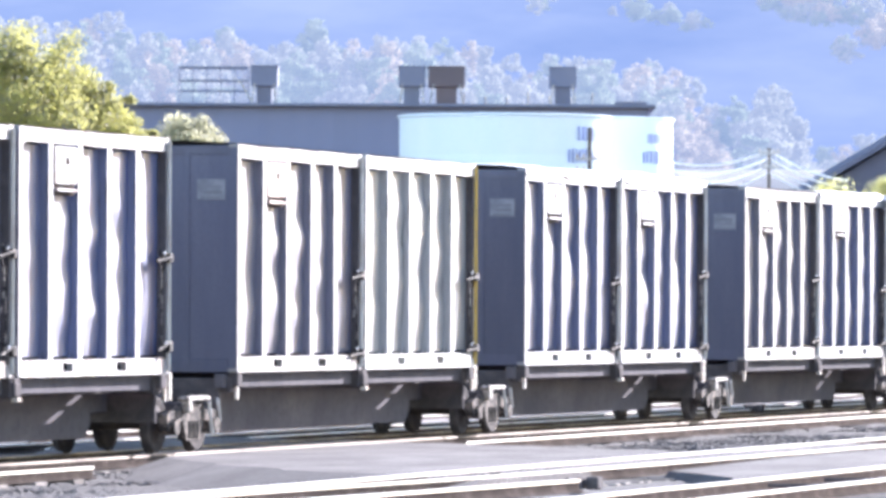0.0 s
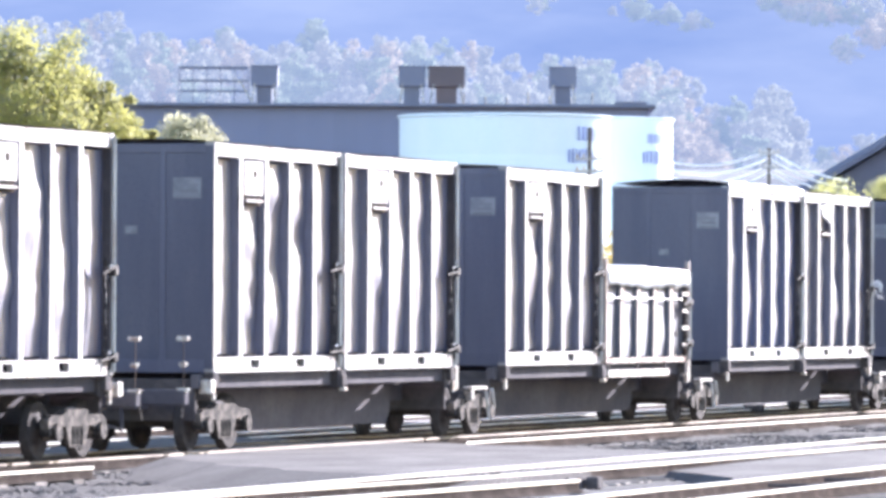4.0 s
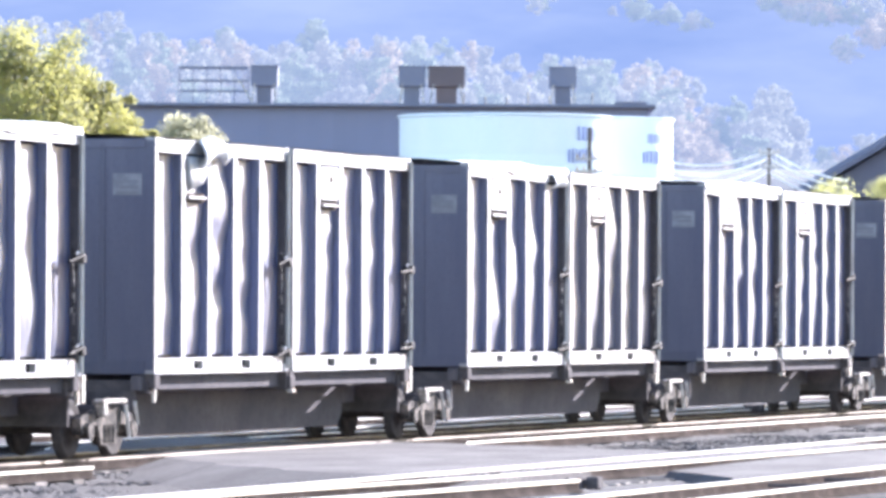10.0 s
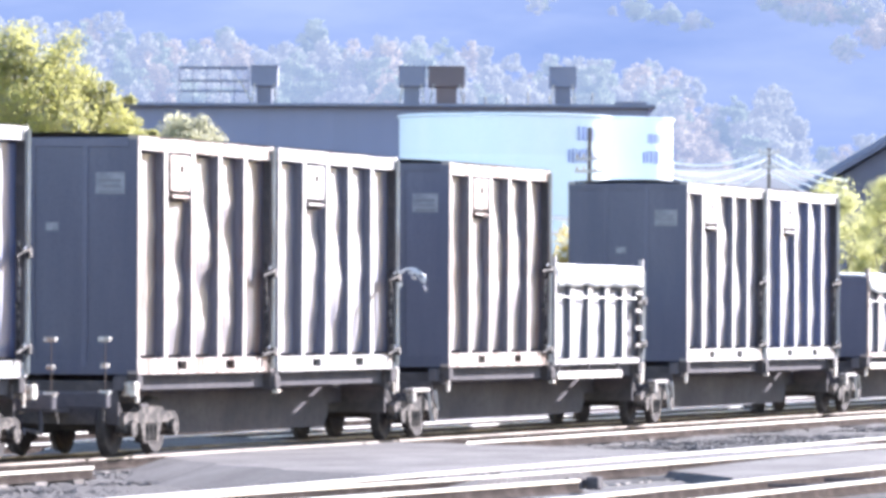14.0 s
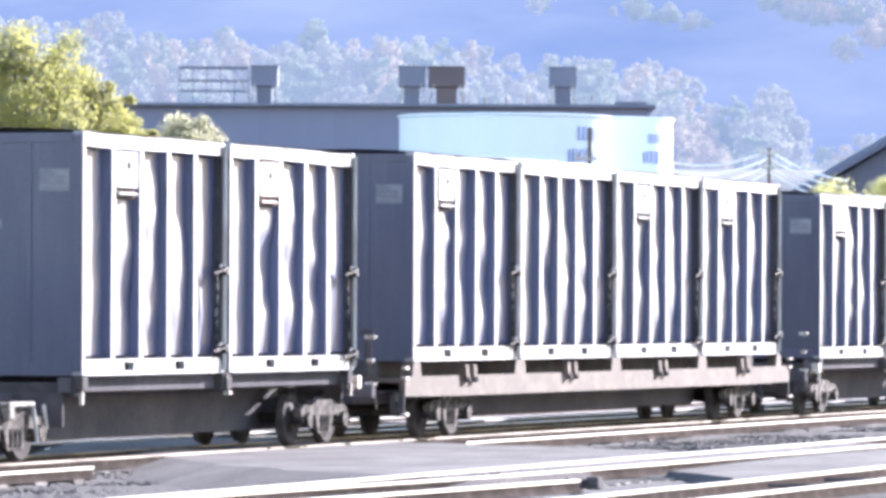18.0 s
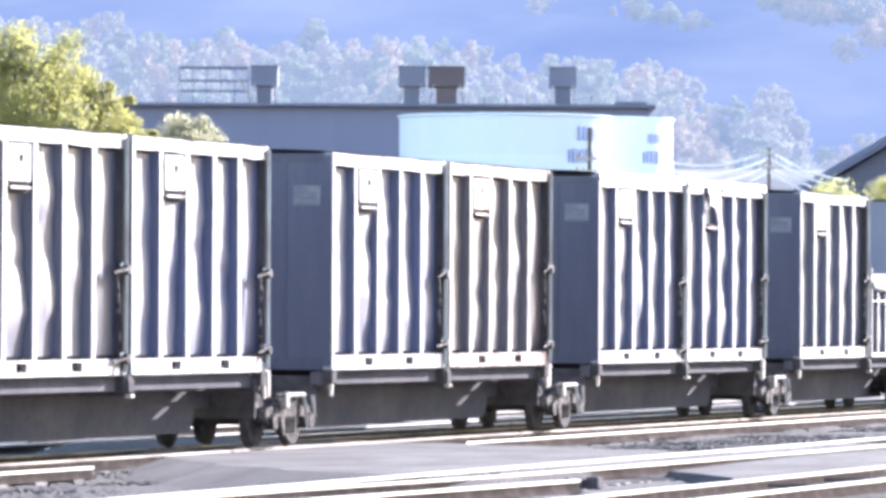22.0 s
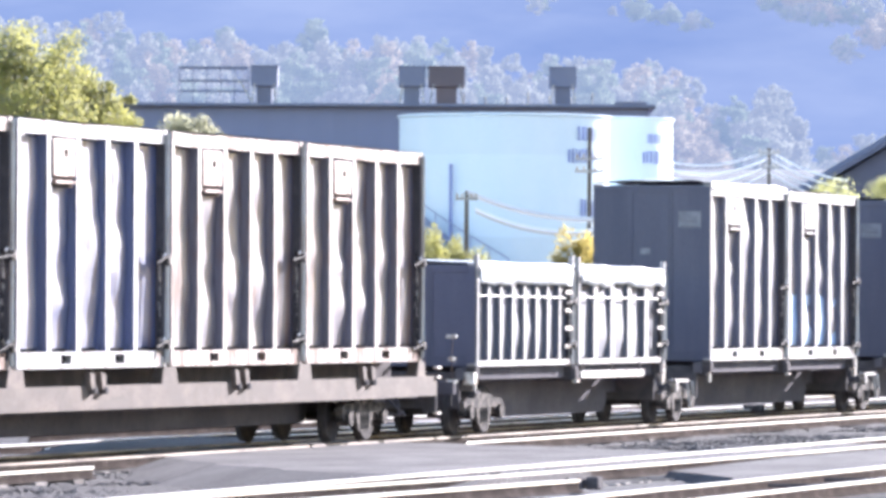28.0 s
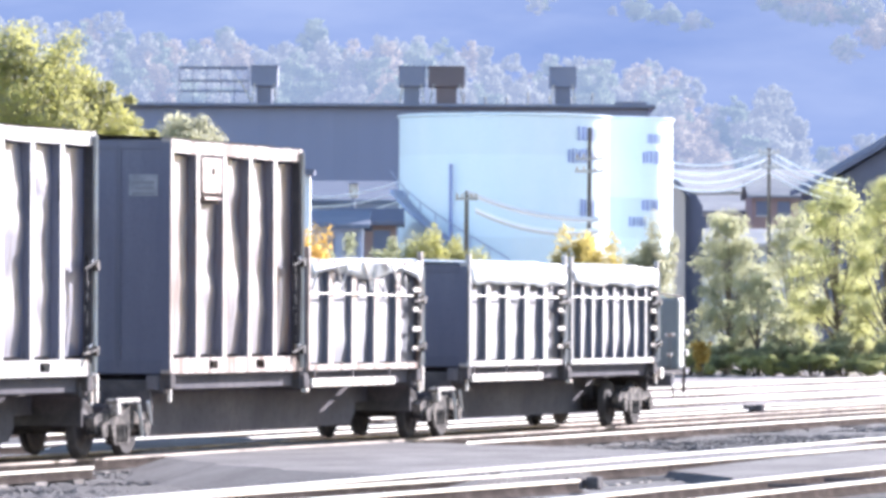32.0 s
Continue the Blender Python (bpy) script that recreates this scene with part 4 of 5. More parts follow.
    # torn covers caught on the containers
    for u, z, w, h, mat, fold, turn, label in ((126.6, 4.72, 0.95, 0.28, TARP, 0.2, 0, "bunched white tarpaulin end hanging off a container"), (227.5, 4.62, 0.8, 0.55, PINK_TARP, 0.05, 0, "torn faded cover flap on a container side"), (240.2, 4.72, 1.1, 0.45, TARP, 0.12, 0, "lifted white tarpaulin edge on a container"),
                                         (258.6, 4.66, 0.7, 0.3, TARP, 0.1, 0, "loose white tarpaulin fold on a container"), (457.5, 4.66, 0.7, 0.55, PINK_TARP, 0.05, 0, "torn faded cover flap on a container side"), (312.98, 2.8, 0.5, 0.3, TARP, 0.06, -90, "white strap ends flapping from a door latch"), (188.82, 2.85, 0.26, 0.4, TARP, 0.05, -90, "white strap ends flapping from a door latch")):
        t = thing("torn_cover", TRACK @ pose(u, 0, z, 0, 0, turn), label, "tarpaulin scrap", "torn covers")
        bm = bmesh.new()
        n = 10
        rows = []
        for i in range(n + 1):
            x = w * i / n
            top = 0.06 * noise.noise((x * 3, u, 1)) + 0.1 * math.sin(math.pi * i / n)
            rows.append([bm.verts.new((x + 0.05 * noise.noise((x * 5, j, u)), -0.02 - fold * math.sin(math.pi * j / 5) - 0.05 * abs(noise.noise((x * 4, j * 0.7, u))), top - h * j / 5 * (0.55 + 0.45 * abs(math.sin(2.2 * x / w + u))))) for j in range(6)])
        for a, b in zip(rows, rows[1:]):
            for j in range(5):
                # strap ends are ragged: the cloth has gaps
                if turn and j > 0 and noise.noise((a[j].co.x * 9, j * 1.3, u)) < 0.02:
                    continue
                bm.faces.new((a[j], b[j], b[j + 1], a[j + 1]))
        cl = part("cloth", bm, mat, t, smooth=True)
        so = cl.modifiers.new("thickness", "SOLIDIFY")
        so.thickness = 0.015
        moving.append((t, u, z, turn))
    return moving


MOVING = build_train()


# ---- trees ----
LEAF_SHAPE = np.array(((-0.5, -0.1, 0), (-0.1, -0.45, 0.12), (0.5, 0.05, 0), (0.05, 0.5, 0.15)))


def leaf_mesh(name, lobes, count, size, seed, material, clumps=9, loose=0.34):
    """Many small leaf sprays: each lobe (centre, radii) carries clumps on its skin, and the leaves gather round these."""
    g = np.random.default_rng(seed)
    per = max(8, count // (len(lobes) * clumps))
    spots = []
    for centre, radii in lobes:
        v = g.normal(0, 1, (clumps, 3))
        v /= np.linalg.norm(v, axis=1)[:, None]
        hub = np.array(centre) + v * np.array(radii) * g.uniform(0.45, 1.0, (clumps, 1))
        way = g.normal(0, 1, (clumps, per, 3))
        way /= np.linalg.norm(way, axis=2)[..., None]
        off = way * g.uniform(0.1, 1, (clumps, per, 1)) ** 0.6 * np.array(radii) * loose * 1.55 * g.uniform(0.6, 1.25, (clumps, 1, 1))
        spots.append((hub[:, None] + off).reshape(-1, 3))
    p = np.concatenate(spots)
    n = len(p)
    q = g.normal(0, 1, (n, 4))
    q /= np.linalg.norm(q, axis=1)[:, None]
    w, x, y, z = q.T
    turn = np.stack([np.stack([1 - 2 * (y * y + z * z), 2 * (x * y - z * w), 2 * (x * z + y * w)], -1), np.stack([2 * (x * y + z * w), 1 - 2 * (x * x + z * z), 2 * (y * z - x * w)], -1), np.stack([2 * (x * z - y * w), 2 * (y * z + x * w), 1 - 2 * (x * x + y * y)], -1)], 1)
    pts = np.einsum("nij,kj->nki", turn, LEAF_SHAPE) * (size * g.uniform(0.6, 1.5, n))[:, None, None] + p[:, None]
    me = bpy.data.meshes.new(name)
    me.from_pydata(pts.reshape(-1, 3).tolist(), [], np.arange(4 * n).reshape(-1, 4).tolist())
    me.materials.append(material)
    return me


def tree(m, height, spread, leaf_mat, label, seed, leaves=2600, size=0.3, lobes=14, trunk=0.22, base=0.25, loose=0.34):
    r = random.Random(seed)
    t = thing("tree", m, label, "tree", "trees by the yard")
    bm = rod((0, 0, -0.3), (0.05 * height * 0.3, 0, height * base), trunk, 9, trunk * 0.75)
    add_rod(bm, (0.05 * height * 0.3, 0, height * base), (0, 0, height * 0.75), trunk * 0.75, 8, trunk * 0.2)
    crown = []
    for k in range(lobes):
        ang = k * 2.4 + r.uniform(-0.4, 0.4)
        f = (k + 0.5) / lobes
        z = height * (base + (1 - base) * f * 0.9)
        reach = spread * (math.sin(math.pi * min(1, 0.25 + 0.75 * f)) ** 0.7) * r.uniform(0.45, 0.85)
        c = (reach * math.cos(ang), reach * math.sin(ang), z)
        s = spread * r.uniform(0.24, 0.42)
        add_rod(bm, (0, 0, height * (base + 0.3 * f)), c, trunk * 0.35, 6, trunk * 0.08)
        crown.append((c, (s, s, s * r.uniform(0.6, 0.85))))
    part("trunk", bm, BARK, t, smooth=True)
    put("crown", leaf_mesh("crown", crown, leaves, size, seed, leaf_mat, 9, loose), t)
    return t


def shrub(m, height, spread, leaf_mat, label, seed, leaves=700, size=0.25):
    r = random.Random(seed)
    t = thing("shrub", m, label, "shrub", "shrubs by the yard")
    bm = bmesh.new()
    crown = []
    for k in range(8):
        a = k * 1.1 + r.uniform(-0.3, 0.3)
        far = r.uniform(0.25, 0.65)
        c = (spread * far * math.cos(a), spread * far * math.sin(a), height * r.uniform(0.3, 0.78))
        add_rod(bm, (0, 0, -0.2), c, 0.05, 5, 0.02)
        crown.append((c, (spread * 0.42, spread * 0.42, height * 0.2)))
    part("stem", bm, BARK, t)
    put("crown", leaf_mesh("crown", crown, leaves, size, seed, leaf_mat, 7), t)
    return t


def build_trees():
    G = -0.27
    yg = "yellow-green leafy tree standing behind the tracks"
    # the big clump at the near end
    tree(pose(-11.90, 165, G), 10.7, 3.5, LEAF_YELLOW, yg, 1, 48000, 0.085, 30, 0.26, 0.3)
    tree(pose(-13.75, 168, G), 9.8, 3.0, LEAF_GREEN, "green leafy tree standing behind the tracks", 2, 30000, 0.083, 20)
    tree(pose(-10.04, 166, G), 9.3, 2.3, LEAF_YELLOW, yg, 3, 30000, 0.08, 24, 0.22, 0.42)
    tree(pose(-10.77, 160, G), 6.3, 2.6, LEAF_PALE, "pale green leafy tree beside a yellow one", 4, 19500, 0.080, 18, 0.18, 0.2)
    tree(pose(-9.16, 172, G), 8.3, 1.7, LEAF_YELLOW, yg, 5, 18000, 0.08, 18, 0.2, 0.5)
    tree(pose(-8.18, 185, G), 9.0, 2.35, LEAF_GREY, "pale grey-green leafy tree beside the yellow ones", 6, 24000, 0.08, 26, 0.14, 0.36, 0.45)
    shrub(pose(-11.71, 158, G), 3.6, 2.2, LEAF_PALE, "pale green shrub under the trees", 7, 5400, 0.099)
    shrub(pose(-9.84, 160, G), 3.0, 1.8, LEAF_PALE, "pale green shrub under the trees", 8, 4200, 0.099)
    shrub(pose(-8.40, 157, G), 5.45, 1.75, LEAF_GOLD, "golden orange autumn shrub", 9, 11000, 0.075)
    shrub(pose(-7.15, 192, G), 6.1, 1.15, LEAF_YELLOW, "yellow-green shrub between golden ones", 12, 8000, 0.08)
    shrub(pose(-5.59, 196, G), 6.3, 1.9, LEAF_GOLD, "golden orange autumn shrub", 10, 14000, 0.08)
    shrub(pose(-4.64, 200, G), 5.75, 1.0, LEAF_GOLD, "golden autumn shrub by the sheds", 11, 6000, 0.08)
    for k, x in enumerate((600, 632, 664, 697, 730, 765, 800)):
        shrub(pose(x * 0.0194 - 15.2, 205 + 2 * (k % 2), G), 5.05 + 0.06 * k + 0.1 * (k % 2), 1.45, LEAF_YELLOW if k > 3 else LEAF_PALE, "yellow-green shrub in front of the tank", 60 + k, 15000, 0.075)
    shrub(pose(5.12, 210, G), 5.75, 1.45, LEAF_OCHRE, "golden yellow shrub in front of the tank", 26, 12000, 0.085)
    shrub(pose(5.62, 209, G), 5.3, 1.25, LEAF_OCHRE, "golden yellow shrub in front of the tank", 28, 9000, 0.085)
    shrub(pose(4.6, 208, G), 5.0, 1.1, LEAF_OCHRE, "golden yellow shrub in front of the tank", 29, 7000, 0.085)
    shrub(pose(7.21, 215, G), 5.85, 1.6, LEAF_GREY, "pale green shrub in front of the tank", 27, 12000, 0.085)
    # the row at the far end
    tree(pose(11.38, 232, G), 6.9, 2.0, LEAF_DULL, "dull green leafy tree at the yard edge", 30, 20000, 0.075, 26, 0.16, 0.08, 0.5)
    tree(pose(14.10, 236, G), 6.9, 1.7, LEAF_DULL, "pale green leafy tree at the yard edge", 31, 14000, 0.075, 22, 0.15, 0.08, 0.5)
    tree(pose(15.52, 230, G), 8.0, 2.2, LEAF_SOFT, "yellow-green leafy tree at the yard edge", 32, 22000, 0.075, 26, 0.16, 0.08, 0.5)
    tree(pose(17.38, 228, G), 8.2, 2.1, LEAF_SOFT, "yellow-green leafy tree at the yard edge", 33, 20000, 0.075, 24, 0.16, 0.08, 0.5)
    tree(pose(12.18, 226, G), 4.2, 1.6, LEAF_DULL, "low green tree at the yard edge", 34, 7000, 0.08, 14, 0.12, 0.1)
    for k, x in enumerate((9.4, 10.2, 11.0, 11.9, 12.7, 13.4, 14.1, 14.9, 15.6, 16.3, 17.2, 17.9)):
        shrub(pose(x, 224 + 1.5 * (k % 3), G), 1.0 + 0.45 * ((k * 7) % 3), 1.2, (LEAF_SOFT, LEAF_PALE, LEAF_DULL)[k % 3], "leafy shrub at the yard edge", 40 + k, 5200, 0.08)
    shrub(pose(9.82, 222, G), 1.5, 0.5, LEAF_GOLD, "small golden shrub at the yard edge", 50, 1050, 0.110)


build_trees()


# ---- tanks, mill and sheds ----
TANK = worn("pale_tank_paint", (0.74, 0.88, 1.0), (0.82, 0.92, 1.0), 0.4, 0.25, streak=(1, 1, 0.3))
TANK_MARK = worn("tank_mark_blue", (0.27, 0.33, 0.62), (0.42, 0.47, 0.68), 0.6, 2.5, spec=0.2)
STAIR = worn("blue_grey_stair", (0.3, 0.36, 0.52), (0.36, 0.4, 0.52), 0.6)
# mill, roof and vent tones are lifted and blued, so their colour carries haze
MILL = worn("dark_mill_cladding", (0.19, 0.215, 0.345), (0.217, 0.24, 0.36), 0.6, 0.1, spread=0.015)
MILL_ROOF = worn("dark_mill_roof", (0.17, 0.178, 0.24), (0.21, 0.215, 0.265), 0.7, 0.1)
VENT = worn("dark_vent_steel", (0.15, 0.17, 0.255), (0.19, 0.205, 0.28), 0.6, 0.5)
VENT_RUST = worn("rusty_vent_steel", (0.13, 0.11, 0.13), (0.17, 0.135, 0.15), 0.7, 0.5)
CONCRETE = worn("pale_concrete", (0.45, 0.44, 0.43), (0.36, 0.35, 0.34), 0.8, 0.3)


def build_tank(x, y, radius, top, seed, stair):
    t = thing("storage_tank", pose(x, y, -0.27), "large pale blue-white cylindrical storage tank with painted marks", "tank", "storage tanks")
    h = top + 0.27
    courses = 6
    for k in range(courses):
        bm = bmesh.new()
        r0 = radius - 0.012 * k
        z0, z1 = h * k / courses, h * (k + 1) / courses
        n = 64
        lo = [bm.verts.new((r0 * math.cos(a * math.tau / n), r0 * math.sin(a * math.tau / n), z0)) for a in range(n)]
        hi = [bm.verts.new((r0 * math.cos(a * math.tau / n), r0 * math.sin(a * math.tau / n), z1)) for a in range(n)]
        for a in range(n):
            bm.faces.new((lo[a], lo[(a + 1) % n], hi[(a + 1) % n], hi[a]))
        part("shell_course", bm, TANK, t, smooth=True)
    bm = bmesh.new()
    n = 64
    rim = [bm.verts.new((radius * math.cos(a * math.tau / n), radius * math.sin(a * math.tau / n), h)) for a in range(n)]
    peak = bm.verts.new((0, 0, h + 0.06))
    for a in range(n):
        bm.faces.new((rim[a], rim[(a + 1) % n], peak))
    part("roof", bm, TANK, t, smooth=True)
    bm = bmesh.new()
    for a in range(n):
        p, q = a * math.tau / n, (a + 1) * math.tau / n
        add_rod(bm, ((radius + 0.03) * math.cos(p), (radius + 0.03) * math.sin(p), h - 0.05), ((radius + 0.03) * math.cos(q), (radius + 0.03) * math.sin(q), h - 0.05), 0.06, 5)
    part("rim_angle", bm, TANK, t)
    # painted marks: rows of uneven plain strokes, and small faint ones lower down
    g = random.Random(seed + 70)
    for z0, z1, first, last in ((h - 1.42, h - 0.62, 0.0, 1.75), (h - 2.5, h - 1.75, -0.65, 1.3), (h - 5.3, h - 4.3, 0.2, 1.3)) if seed == 1 else ((h - 1.45, h - 0.85, 0.45, 1.9), (h - 2.5, h - 1.8, 0.05, 1.7), (h - 5.0, h - 4.4, 0.0, 1.5), (h - 5.9, h - 5.3, -0.9, 0.2)):
        d = first
        while d < last:
            wide = g.uniform(0.1, 0.2)
            a0, a1 = radians(-47) + d / radius, radians(-47) + (d + wide) / radius
            low, high = z0 + (z1 - z0) * g.uniform(0, 0.12), z1 - (z1 - z0) * g.uniform(0, 0.12)
            rr = radius + 0.012
            bm = bmesh.new()
            bm.faces.new([bm.verts.new((rr * math.cos(a), rr * math.sin(a), z)) for a, z in ((a0, low), (a1, low), (a1, high), (a0, high))])
            part("painted_mark", bm, TANK_MARK, t, "faded blue painted stroke")
            d += wide + g.uniform(0.08, 0.16)
    if stair:
        # stair winding up the shell, with a rail
        bm = bmesh.new()
        steps = 40
        for k in range(steps):
            f = k / steps
            a = radians(-88) - f * radians(73)
            z = 4.2 + 4.6 * f
            c, s = math.cos(a), math.sin(a)
            add_rod(bm, ((radius + 0.02) * c, (radius + 0.02) * s, z), ((radius + 0.75) * c, (radius + 0.75) * s, z), 0.05, 4)
            if k:
                add_rod(bm, ((radius + 0.75) * pc, (radius + 0.75) * ps, pz), ((radius + 0.75) * c, (radius + 0.75) * s, z), 0.09, 4)
                add_rod(bm, ((radius + 0.75) * pc, (radius + 0.75) * ps, pz + 1), ((radius + 0.75) * c, (radius + 0.75) * s, z + 1), 0.035, 4)
            if k % 5 == 0:
                add_rod(bm, ((radius + 0.75) * c, (radius + 0.75) * s, z), ((radius + 0.75) * c, (radius + 0.75) * s, z + 1), 0.03, 4)
            pc, ps, pz = c, s, z
        part("winding_stair", bm, STAIR, t, "grey steel stair winding up the shell")
        a = radians(-119)
        part("standpipe", rod(((radius + 0.2) * math.cos(a), (radius + 0.2) * math.sin(a), 0), ((radius + 0.2) * math.cos(a), (radius + 0.2) * math.sin(a), h - 2.6), 0.085, 8), TANK_MARK, t)
        a = radians(-143)
        part("standpipe", rod(((radius + 0.2) * math.cos(a), (radius + 0.2) * math.sin(a), 0), ((radius + 0.2) * math.cos(a), (radius + 0.2) * math.sin(a), 5.5), 0.3, 8), CONCRETE, t)
    return t


build_tank(3.10, 300, 5.45, 12.32, 1, True)
build_tank(6.69, 315, 5.72, 12.69, 2, False)


def build_mill():
    """The long dark mill hall behind the tanks, with ventilators on its roof."""
    D = 430
    x0, x1 = -27.69, 15.09
    top = 17.91
    t = thing("mill_building", Matrix(), "long dark steel-clad mill hall with roof ventilators", "building")
    part("wall", box(x0, x1, D, D + 0.4, -0.3, top - 0.6), MILL, t)
    n = 46
    for k in range(n):
        x = x0 + (x1 - x0) * k / n
        part("cladding_panel", box(x + 0.008, x + (x1 - x0) / n - 0.008, D - 0.03, D - 0.002, 5.2, top - 0.62), MILL, t)
    part("end_wall", box(x1 - 0.4, x1, D + 0.4, D + 38, -0.3, top - 0.6), MILL, t)
    part("end_wall", box(x0, x0 + 0.4, D + 0.4, D + 38, -0.3, top - 0.6), MILL, t)
    part("roof", prism([(D - 0.6, top - 0.6), (D - 0.6, top - 0.3), (D + 19, top + 0.25), (D + 38.5, top - 0.3), (D + 38.5, top - 0.6)], "x", x0 - 0.5, x1 + 0.5), MILL_ROOF, t)
    part("gutter", box(x0 - 0.5, x1 + 0.5, D - 0.85, D - 0.6, top - 0.55, top - 0.3, 0.03), VENT, t)
    for xa, xb, mat in ((-14.30, -12.30, VENT), (-3.38, -1.38, VENT), (-1.17, 1.54, VENT_RUST), (7.80, 9.80, VENT)):
        cx, w = (xa + xb) / 2, xb - xa
        v = part("ventilator", box(xa, xb, D + 1, D + 1 + w, top + 1.0, top + 2.48, 0.06), mat, t, "dark boxy roof ventilator")
        part("stem", box(cx - w * 0.28, cx + w * 0.28, D + 1.3, D + 0.7 + w, top - 0.4, top + 1.2), mat, v)
        part("cap", box(xa - 0.05, xb + 0.05, D + 0.95, D + 1.05 + w, top + 2.43, top + 2.55, 0.02), mat, v)
        for s in (-0.5, 0.5):
            part("strut", rod((cx + s * w * 0.9, D + 0.9, top - 0.2), (cx + s * w * 0.7, D + 0.9, top + 1.2), 0.07, 6), CONCRETE, v)
    # open frame of pipes
    fx0, fx1 = -19.60, -14.47
    fr = part("pipe_rack", box(fx0, fx1, D + 1, D + 1.15, top + 2.23, top + 2.45), VENT, t, "open steel pipe rack on the roof")
    for z in (top + 1.3, top + 0.55):
        part("rack_rail", box(fx0, fx1, D + 1, D + 1.15, z, z + 0.16), VENT, fr)
    for k in range(6):
        x = fx0 + (fx1 - fx0) * k / 5
        part("rack_post", box(x - 0.03, x + 0.03, D + 1, D + 1.06, top - 0.3, top + 2.23), VENT, fr)
    part("rack_brace", rod((fx1 - 0.8, D + 1, top + 1.6), (fx1 + 0.3, D + 1, top - 0.2), 0.07, 6), CONCRETE, fr)
    part("ridge_box", box(12.76, 15.05, D + 3, D + 6, top - 0.2, top + 0.05), MILL_ROOF, t)
    for k in range(7):
        x = 1.50 + k * 1.6
        part("roof_pin", rod((x, D + 6, top - 0.2), (x, D + 6, top + 0.5 + 0.3 * (k % 3 == 0)), 0.08, 6), CONCRETE, t)


build_mill()


def shed(x0, x1, y, deep, eave, ridge, wall_mat, roof_mat, label, windows=0, ground=-0.3):
    t = thing("shed", Matrix(), label, "building", "low sheds")
    part("wall", box(x0, x1, y, y + deep, ground, eave), wall_mat, t)
    part("roof", prism([(y - 0.5, eave - 0.05), (y + deep / 2, ridge), (y + deep + 0.5, eave - 0.05), (y + deep + 0.5, eave - 0.25), (y + deep / 2, ridge - 0.2), (y - 0.5, eave - 0.25)], "x", x0 - 0.4, x1 + 0.4), roof_mat, t)
    for k in range(windows):
        w = (x1 - x0) / windows
        cx = x0 + w * (k + 0.5)
        win = part("window", box(cx - w * 0.3, cx + w * 0.3, y - 0.05, y + 0.02, eave - 1.6, eave - 0.5), VENT, t)
        part("sill", box(cx - w * 0.34, cx + w * 0.34, y - 0.12, y - 0.04, eave - 1.72, eave - 1.6), CONCRETE, win)
    return t


